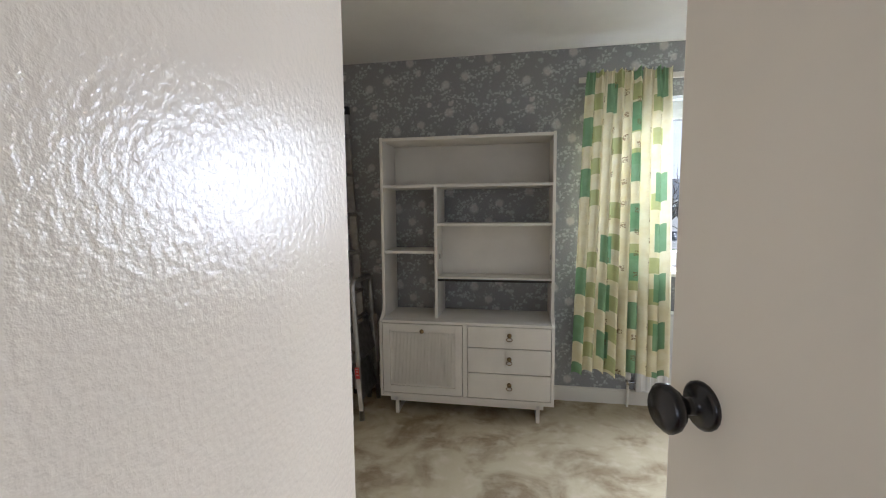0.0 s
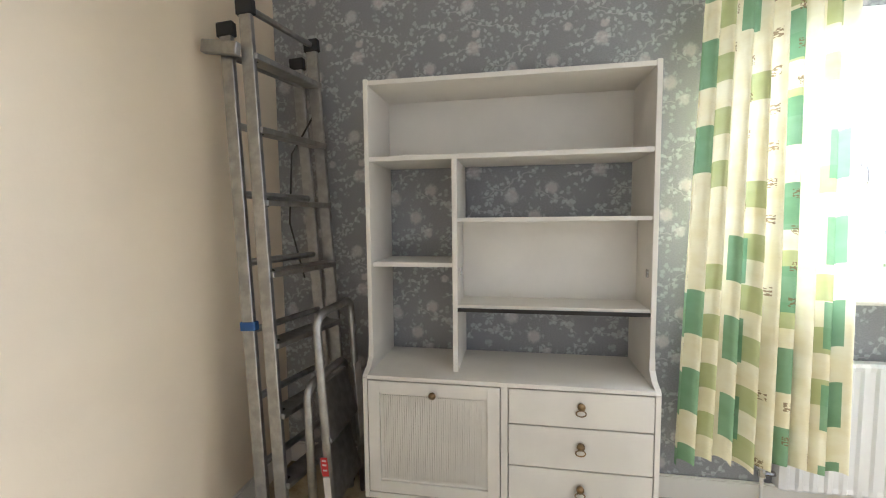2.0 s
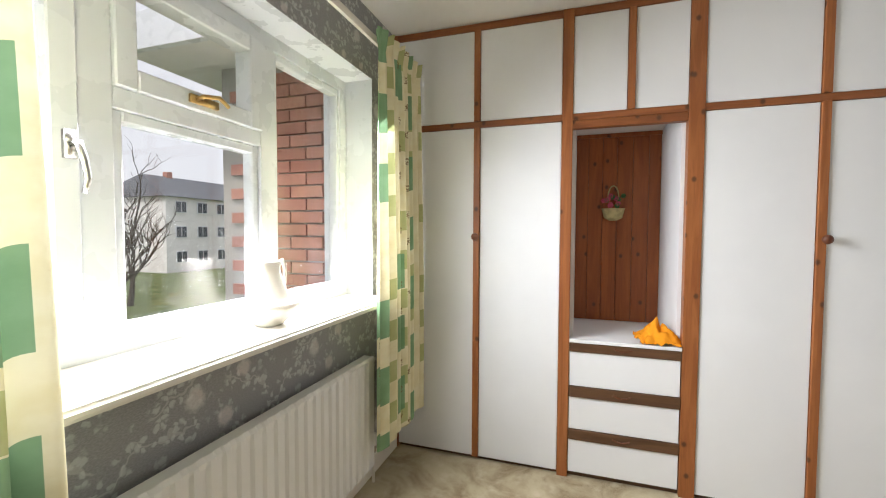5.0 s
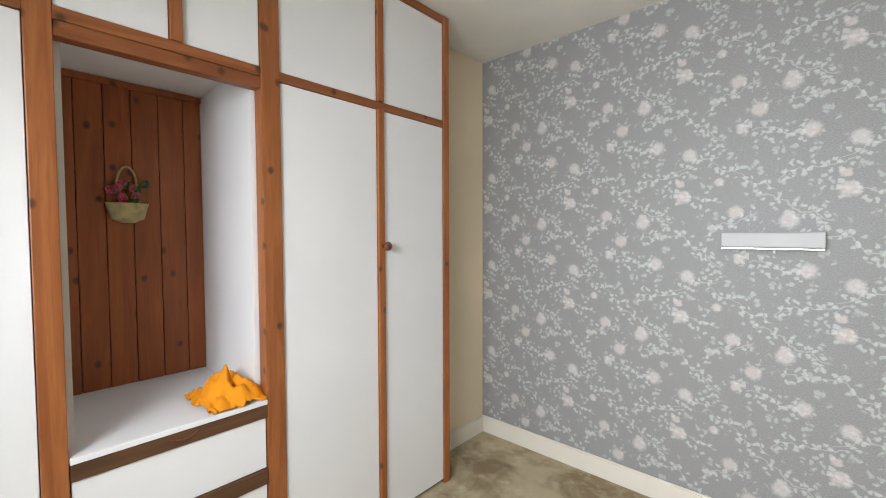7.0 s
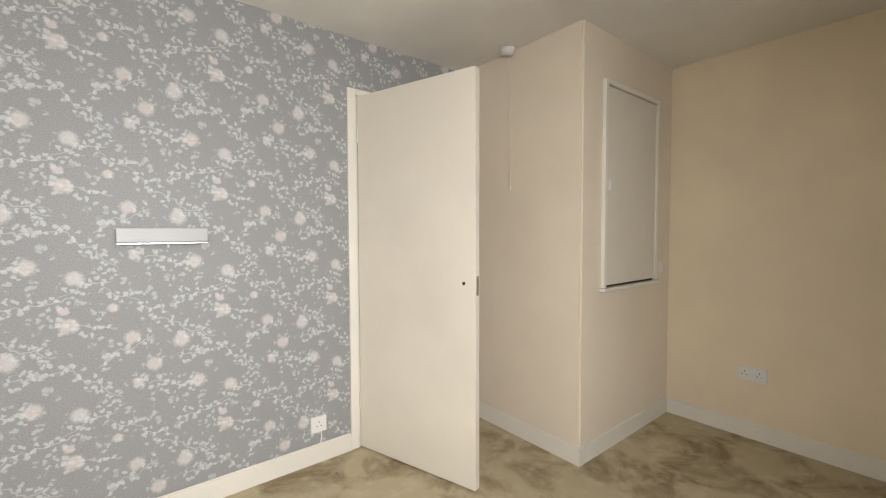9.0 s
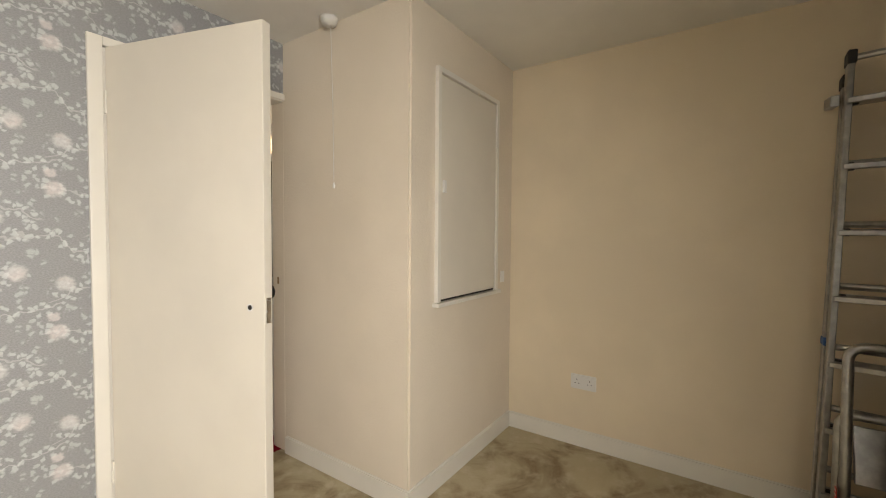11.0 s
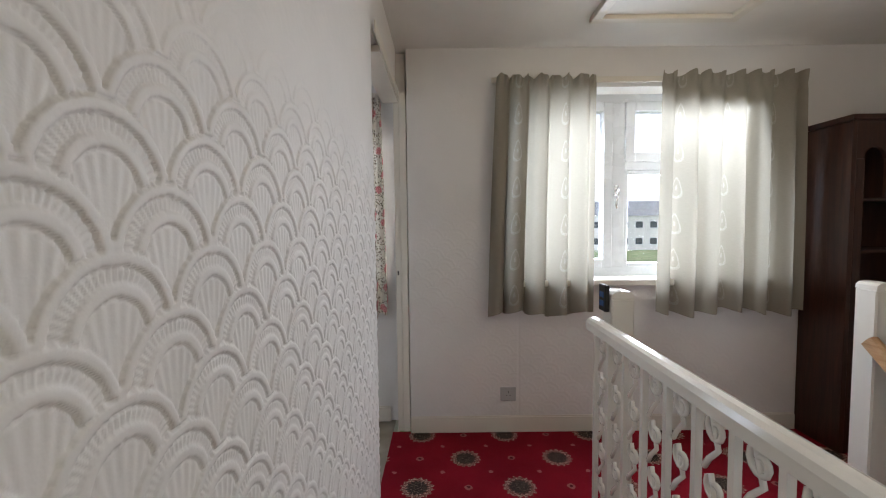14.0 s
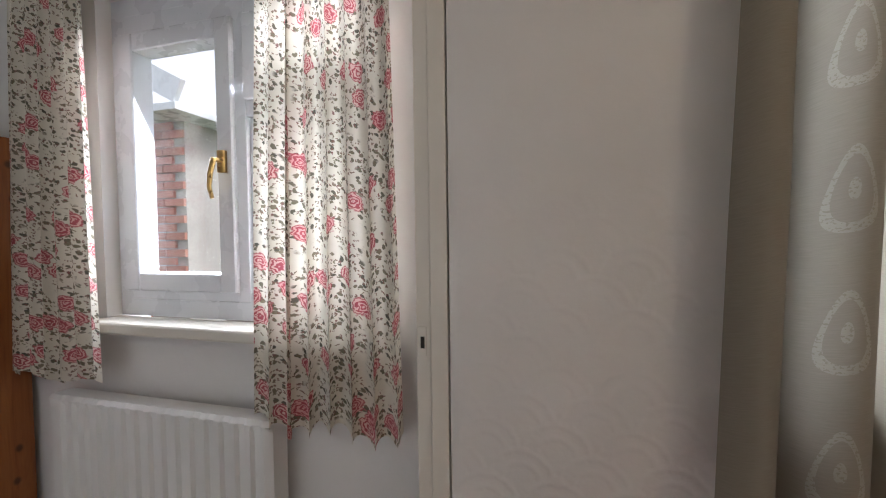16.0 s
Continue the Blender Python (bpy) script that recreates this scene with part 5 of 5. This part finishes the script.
def handrail(p, q, name="handrail", parent=None, mat=None, w=0.06, h=0.045):
    p, q = Vector(p), Vector(q)
    ax = (q - p).normalized()
    s = ax.cross(Vector((0, 0, 1))).normalized()
    u = s.cross(ax)
    prof = [(-0.5, -0.5), (-0.5, 0.1), (-0.38, 0.38), (-0.15, 0.5), (0.15, 0.5), (0.38, 0.38), (0.5, 0.1), (0.5, -0.5)]
    bm = bmesh.new()
    a = [bm.verts.new(p + s * (i * w) + u * (j * h)) for i, j in prof]
    b = [bm.verts.new(q + s * (i * w) + u * (j * h)) for i, j in prof]
    bm.faces.new(a)
    bm.faces.new(b[::-1])
    for i in range(len(prof)):
        bm.faces.new((a[i], a[(i + 1) % 8], b[(i + 1) % 8], b[i]))
    bmesh.ops.recalc_face_normals(bm, faces=bm.faces[:])
    return part(name, bm, mat or M_RAILPAINT, parent)


def scroll(x, y, z, s, h):
    """One S scroll of flat iron standing in the plane of the balustrade."""
    pts = []
    for k in range(13):
        a = math.pi * 2.2 * k / 12
        r = 0.009 + 0.024 * k / 12
        pts.append((x, y + s * (0.004 - r * math.cos(a + 0.5)), z + h * 0.76 + r * math.sin(a + 0.5)))
    last = pts[-1]
    pts += [(x, y + s * 0.012, z + h * 0.45), (x, y - s * 0.018, z + h * 0.2), (x, y - s * 0.034, z)]
    bm = bmesh.new()
    tube(bm, pts, 0.0066, 6)
    return bm


def iron_run(parent, x, y0, y1, z0, z1):
    n = int(round((y1 - y0) / 0.125))
    for i in range(n + 1):
        y = y0 + (y1 - y0) * i / n
        part("baluster", box(x - 0.0085, x + 0.0085, y - 0.0085, y + 0.0085, z0, z1), M_RAILPAINT, parent)
        if i < n:
            for k in range(6):
                part("iron_scroll", scroll(x, y + 0.062, z0 + 0.03 + k * (z1 - z0 - 0.04) / 6, 1, (z1 - z0 - 0.04) / 6), M_RAILPAINT, parent, "", True)


newel(bal, -0.405, -1.07, 1.01)
handrail((-0.285, -1.01, 0.893), (-0.285, 0.535, 0.893), "handrail", bal)
part("base_rail", box(-0.315, -0.255, -1.01, 0.535, 0.0, 0.035, 0.004), M_RAILPAINT, bal)
iron_run(bal, -0.285, -0.98, 0.50, 0.035, 0.872)
bal2 = thing("stair_balustrade", (-1.455, -0.25, 0), "white painted balustrade with scrolled iron balusters across the stairwell", "railing")
newel(bal2, -1.455, -1.09, 1.03)
handrail((-1.50, -1.045, 0.893), (-1.50, 0.535, 0.893), "handrail", bal2)
part("base_rail", box(-1.53, -1.47, -1.045, 0.535, 0.0, 0.035, 0.004), M_RAILPAINT, bal2)
iron_run(bal2, -1.50, -0.98, 0.50, 0.035, 0.872)
stair_rail = thing("stair_handrail", (-1.41, -0.3, 0.2), "sloping varnished wooden stair handrail", "handrail")
handrail((-1.40, -1.05, 0.80), (-1.40, 0.535, -0.55), "rail", stair_rail, M_OAKRAIL, 0.045, 0.05)
stairs = tagged(new("stairs"), "red carpeted stairs going down from the landing", "stairs", kind="structure")
for k in range(7):
    y = SY0 + k * 0.225
    z = -0.19 * (k + 1)
    part("step", box(SX0 + 0.002, SX1 - 0.002, y + 0.002, y + 0.225, z - 0.19, z, 0.006), M_REDCARPET, stairs)

dev = thing("card_holder", (-0.345, -1.08, 0.93), "small dark box with blue tabs hooked on the newel post", "holder")
part("case", box(-0.3595, -0.341, -1.11, -1.045, 0.925, 1.03, 0.003), M_BLACKPL, dev)
for z in (0.93, 0.965):
    part("blue_tab", box(-0.341, -0.3395, -1.10, -1.06, z + 0.015, z + 0.037), M_BLUE, dev)

pend = thing("pendant_lamp", (-0.84, -0.62, H), "lit ribbed glass pendant lamp hanging from the ceiling", "lamp")
prof = [(0.03, 2.115)]
for k in range(13):
    z = 2.11 - k * 0.014
    r = 0.094 - 0.02 * abs(k - 6) / 6 + 0.0035 * (1 if k % 2 else -1)
    prof.append((r, z))
prof.append((0.04, 1.935))
bm = lathe(bmesh.new(), prof, (-0.84, -0.62, 0), "z", 28)
shade = part("shade", bm, M_SHADE, pend, "glowing ribbed glass shade", True)
shade.visible_shadow = False
bm = bmesh.new()
tube(bm, [(-0.84, -0.62, H), (-0.84, -0.62, 2.11)], 0.004, 6)
part("flex", bm, M_PLASTIC, pend)
bm = lathe(bmesh.new(), [(0.045, H), (0.045, H - 0.01), (0.03, H - 0.03), (0.0, H - 0.03)], (-0.84, -0.62, 0), "z", 16)
part("rose", bm, M_PLASTIC, pend, "", True)

loft = thing("loft_hatch", (-0.83, -1.2, H), "white loft hatch with a moulded frame in the ceiling", "hatch")
lx0, lx1, ly0, ly1 = -1.20, -0.46, -1.59, -0.83
for b in ((lx0, lx1, ly0, ly0 + 0.05), (lx0, lx1, ly1 - 0.05, ly1), (lx0, lx0 + 0.05, ly0 + 0.05, ly1 - 0.05), (lx1 - 0.05, lx1, ly0 + 0.05, ly1 - 0.05)):
    part("frame_board", box(*b, H - 0.028, H, 0.006), M_TRIM, loft)
part("hatch_panel", box(lx0 + 0.052, lx1 - 0.052, ly0 + 0.052, ly1 - 0.052, H - 0.008, H, 0.002), M_CEIL, loft)

bc = thing("bookcase", (-2.17, -1.78, 0), "tall dark mahogany bookcase with an arched fretwork head", "bookcase")
BX0, BX1, BY0, BY1 = -2.55, -1.865, -1.92, -1.63
for nm, b in (("side_panel", (BX0, BX0 + 0.025, BY0, BY1, 0.0, 1.80)), ("side_panel", (BX1 - 0.025, BX1, BY0, BY1, 0.0, 1.80)),
              ("back_panel", (BX0 + 0.025, BX1 - 0.025, BY0, BY0 + 0.01, 0.0, 1.80)), ("cornice", (BX0 - 0.012, BX1 + 0.012, BY0, BY1 + 0.015, 1.80, 1.83)),
              ("front_stile", (BX0 + 0.025, BX0 + 0.07, BY1 - 0.02, BY1, 0.0, 1.60)), ("front_stile", (BX1 - 0.07, BX1 - 0.025, BY1 - 0.02, BY1, 0.0, 1.60)),
              ("cupboard_front", (BX0 + 0.07, BX1 - 0.07, BY1 - 0.02, BY1, 0.06, 0.75)), ("shelf", (BX0 + 0.025, BX1 - 0.025, BY0 + 0.01, BY1 - 0.022, 0.75, 0.77)),
              ("shelf", (BX0 + 0.025, BX1 - 0.025, BY0 + 0.01, BY1 - 0.022, 1.10, 1.115)), ("shelf", (BX0 + 0.025, BX1 - 0.025, BY0 + 0.01, BY1 - 0.022, 1.38, 1.395)),
              ("plinth", (BX0 + 0.025, BX1 - 0.025, BY1 - 0.03, BY1 - 0.005, 0.0, 0.06)),
              ("spindle", (-2.36, -2.335, BY1 - 0.02, BY1 - 0.004, 1.39, 1.64)), ("spindle", (-2.08, -2.055, BY1 - 0.02, BY1 - 0.004, 1.39, 1.64))):
    part(nm, box(*b, 0.002), M_DARKWOOD, bc)
bm = bmesh.new()   # arched head board
segs = 60
edge_pts = []
for k in range(segs + 1):
    x = BX0 + 0.025 + (BX1 - BX0 - 0.05) * k / segs
    z = 1.60
    for c, r, base in ((-2.2075, 0.128, 1.605), (-2.43, 0.062, 1.60), (-1.985, 0.062, 1.60)):
        if abs(x - c) < r:
            z = max(z, base + math.sqrt(r * r - (x - c) ** 2))
    edge_pts.append((x, z))
f0 = [(bm.verts.new((x, BY1 - 0.02, z)), bm.verts.new((x, BY1 - 0.02, 1.80)), bm.verts.new((x, BY1, z)), bm.verts.new((x, BY1, 1.80))) for x, z in edge_pts]
for a, b in zip(f0, f0[1:]):
    bm.faces.new((a[2], b[2], b[3], a[3]))
    bm.faces.new((a[0], a[1], b[1], b[0]))
    bm.faces.new((a[0], b[0], b[2], a[2]))
part("arched_head", bm, M_DARKWOOD, bc)

bm = bmesh.new()
tube(bm, [(XE, -0.06, 1.772), (XE - 0.012, -0.06, 1.772), (XE - 0.016, -0.06, 1.766), (XE - 0.016, -0.06, 1.752), (XE - 0.010, -0.06, 1.748)], 0.002, 6)
ob = thing("picture_hook", (XE, -0.06, 1.76), "small brass hook in the embossed wall", "hook")
part("hook", bm, M_BRASS, ob)

cab = thing("small_wardrobe", (2.3, -1.8, 0), "low wardrobe with a brown edge beside the rose curtains", "wardrobe")
part("body", box(2.07, 2.75, -2.06, -1.5, 0.0, 1.52, 0.003), M_CREAM, cab)
part("edge_strip", box(2.03, 2.068, -2.06, -1.52, 0.0, 1.56, 0.003), M_PINE, cab, "brown wooden edge strip")

# ---- outside ----
GZ = -2.75
structure("ground", box(-400, 400, -400, 400, GZ - 0.3, GZ - 0.002), M_GRASS, "grass outside the house", "ground")
structure("outer_wall_below_north", box(-2.85, 3.4, YN + 0.02, YN + 0.28, GZ, -0.001), M_MORTAR, "outer wall under the bedroom", "wall")
structure("outer_wall_below_south", box(-2.85, 3.3, YL - 0.3, YL - 0.02, GZ, -0.201), M_MORTAR, "outer wall under the landing", "wall")


def brick_wall(thing_ob, x, y0, y1, z0, z1, mat, along="y", L=0.225, Hh=0.075, depth=0.1, face=-1):
    """Bricks proud of a mortar core; along y they face -x (or +x), along x they face the given way in y."""
    me = None
    rows = int((z1 - z0) / Hh)
    cols = int((y1 - y0) / L)
    for r in range(rows):
        for c in range(cols):
            a = y0 + c * L + (L / 2 if r % 2 else 0)
            if a + L > y1 + 0.02:
                continue
            if me is None:
                bm = box(-0.02, 0.02, 0.005, L - 0.005, 0.005, Hh - 0.005) if along == "y" else box(0.005, L - 0.005, -0.02, 0.02, 0.005, Hh - 0.005)
                me = bpy.data.meshes.new("brick")
                bm.to_mesh(me)
                bm.free()
                me.materials.append(mat)
            ob = new("brick", me)
            ob.parent = thing_ob
            ob.matrix_basis = thing_ob.matrix_basis.inverted() @ (pose(x, a, z0 + r * Hh) if along == "y" else pose(a, x, z0 + r * Hh))


wing = thing("brick_wing", (2.9, 4.4, GZ), "projecting red brick wing of the house with a white soffit", "house wing")
part("core", box(2.72, 3.6, 3.86, 4.75, GZ, 2.25), M_MORTAR, wing)
part("soffit", box(2.3, 3.7, 3.86, 5.1, 2.25, 2.33, 0.005), M_RENDER, wing)
part("fascia", box(2.26, 2.299, 3.86, 5.1, 2.2, 2.4, 0.003), M_UPVC, wing)

flats = thing("apartment_block", (40, 43, GZ), "three-storey white rendered apartment block with a dark pitched roof", "building")
FX0, FX1, FY = 29.0, 51.0, 39.0
part("wall", box(FX0, FX1, FY, FY + 9, GZ, GZ + 7.2), M_RENDER, flats)
bm = bmesh.new()
v = [bm.verts.new(p) for p in ((FX0 - 0.4, FY - 0.4, GZ + 7.2), (FX1 + 0.4, FY - 0.4, GZ + 7.2), (FX1 + 0.4, FY + 9.4, GZ + 7.2), (FX0 - 0.4, FY + 9.4, GZ + 7.2), (FX0 + 1, FY + 4.5, GZ + 9.6), (FX1 - 1, FY + 4.5, GZ + 9.6))]
for f in ((0, 1, 5, 4), (1, 2, 5), (2, 3, 4, 5), (3, 0, 4), (0, 3, 2, 1)):
    bm.faces.new([v[i] for i in f])
roof = part("roof", bm, M_SLATE, flats)
for x in (32.5, 41.0, 48.0):
    part("chimney", box(x, x + 0.6, FY + 4.2, FY + 4.8, GZ + 9.2, GZ + 10.1, 0.02), M_BRICK, roof)
for fl in range(3):
    for k in range(9):
        x = FX0 + 0.9 + k * 2.35
        z = GZ + 0.9 + fl * 2.4
        if k in (3,):
            part("stair_panel", box(x - 0.2, x + 1.3, FY - 0.06, FY, z - 0.9, z + 1.45), M_SLATE, flats)
        wd = part("window", box(x, x + 1.2, FY - 0.1, FY - 0.02, z, z + 1.15, 0.02), M_UPVC, flats)
        part("pane", box(x + 0.08, x + 0.56, FY - 0.12, FY - 0.101, z + 0.08, z + 1.07), M_DARKGLASS, wd)
        part("pane", box(x + 0.64, x + 1.12, FY - 0.12, FY - 0.101, z + 0.08, z + 1.07), M_DARKGLASS, wd)


def tree(x, y, h, seed):
    rnd = random.Random(seed)
    ob = thing("bare_tree", (x, y, GZ), "bare winter tree with spreading branches", "tree")
    segs = []

    def grow(p, d, length, r, level):
        pts, rad = [p], [r]
        for i in range(4):
            d = (d + Vector((rnd.uniform(-1, 1), rnd.uniform(-1, 1), rnd.uniform(-0.5, 0.9))) * (0.12 + 0.07 * level)).normalized()
            p = p + d * (length / 4)
            pts.append(p)
            rad.append(r * (1 - 0.13 * (i + 1)))
        segs.append((level, pts, rad))
        if level < 4:
            for k in range(3 if level else 5):
                at = pts[rnd.randint(2, 4)]
                nd = (d + Vector((rnd.uniform(-1, 1), rnd.uniform(-1, 1), rnd.uniform(-0.3, 0.7))) * 0.95).normalized()
                grow(at, nd, length * rnd.uniform(0.55, 0.8), r * 0.52, level + 1)

    grow(Vector((x, y, GZ)), Vector((0, 0, 1)), h * 0.42, h * 0.022, 0)
    bm, bc_ = bmesh.new(), bmesh.new()
    for lv, pts, rad in segs:
        tube(bm if lv == 0 else bc_, pts, rad, 6 if lv < 2 else 4, lv == 0)
    part("trunk", bm, M_BARK, ob)
    part("crown", bc_, M_BARK, ob)


for k, (x, y, h) in enumerate(((9.5, 18, 6.5), (13.5, 22, 7.0), (7.0, 24, 7), (11.0, 27, 7.5), (16.0, 25, 7), (4.0, 22, 6.5), (19.0, 33, 7.5))):
    tree(x, y, h, 50 + k)


def house(x0, x1, y0, y1, eave, ridge, wall_mat, label, face):
    ob = thing("house", ((x0 + x1) / 2, (y0 + y1) / 2, GZ), label, "house")
    part("wall", box(x0, x1, y0, y1, GZ, eave), wall_mat, ob)
    bm = bmesh.new()
    ym = (y0 + y1) / 2
    v = [bm.verts.new(p) for p in ((x0 - 0.3, y0 - 0.3, eave), (x1 + 0.3, y0 - 0.3, eave), (x1 + 0.3, y1 + 0.3, eave), (x0 - 0.3, y1 + 0.3, eave), (x0 - 0.3, ym, ridge), (x1 + 0.3, ym, ridge))]
    for f in ((0, 1, 5, 4), (1, 2, 5), (2, 3, 4, 5), (3, 0, 4), (0, 3, 2, 1)):
        bm.faces.new([v[i] for i in f])
    part("roof", bm, M_SLATE, ob)
    n = int((x1 - x0) / 2.2)
    for k in range(n):
        for z in (GZ + 0.8, GZ + 3.3):
            if z + 1.2 < eave:
                x = x0 + 0.6 + k * 2.2
                yy = y1 if face > 0 else y0
                wd = part("window", box(x, x + 1.2, min(yy, yy + face * 0.06), max(yy, yy + face * 0.06), z, z + 1.1, 0.02), M_UPVC, ob)
                part("pane", box(x + 0.08, x + 1.12, min(yy + face * 0.061, yy + face * 0.08), max(yy + face * 0.061, yy + face * 0.08), z + 0.08, z + 1.02), M_DARKGLASS, wd)
    return ob


house(-64, -48, -84, -76, GZ + 5.2, GZ + 7.6, M_BRICK, "red brick house across the gardens", 1)
house(-44, -22, -70, -62, GZ + 5.2, GZ + 7.6, M_RENDER, "white rendered house across the gardens", 1)
house(2, 22, 46, 54, GZ + 5.0, GZ + 7.4, M_RENDER, "white rendered terrace behind the trees", -1)

gable = thing("neighbour_house", (4.5, -4.6, GZ), "neighbouring house of buff and red brick with a white verge", "house")
part("buff_core", box(2.0, 9.0, -6.6, -6.2, GZ, 2.6), M_MORTAR, gable)
part("red_core", box(3.44, 3.87, -4.4, -4.0, GZ, 2.25), M_MORTAR, gable)
part("red_return", box(3.87, 6.5, -4.4, -4.02, GZ, 2.25), M_BRICK, gable)
part("verge_board", slant((3.2, -3.75, 2.4), (5.5, -3.75, 3.6), 0.05, 0.2), M_UPVC, gable)
part("soffit", box(3.2, 6.5, -4.5, -3.7, 2.25, 2.31, 0.004), M_UPVC, gable)
part("gutter", slant((2.0, -6.1, 2.65), (9.0, -6.1, 2.65), 0.1, 0.1), M_UPVC, gable)

# bricks, last
brick_wall(wing, 2.715, 3.88, 4.74, 0.6, 2.24, M_BRICK, "y")
brick_wall(gable, -3.995, 3.44, 3.90, 0.6, 2.25, M_BRICK, "x")
brick_wall(gable, -6.195, 4.2, 6.9, 0.7, 2.4, M_PALEBRICK, "x")
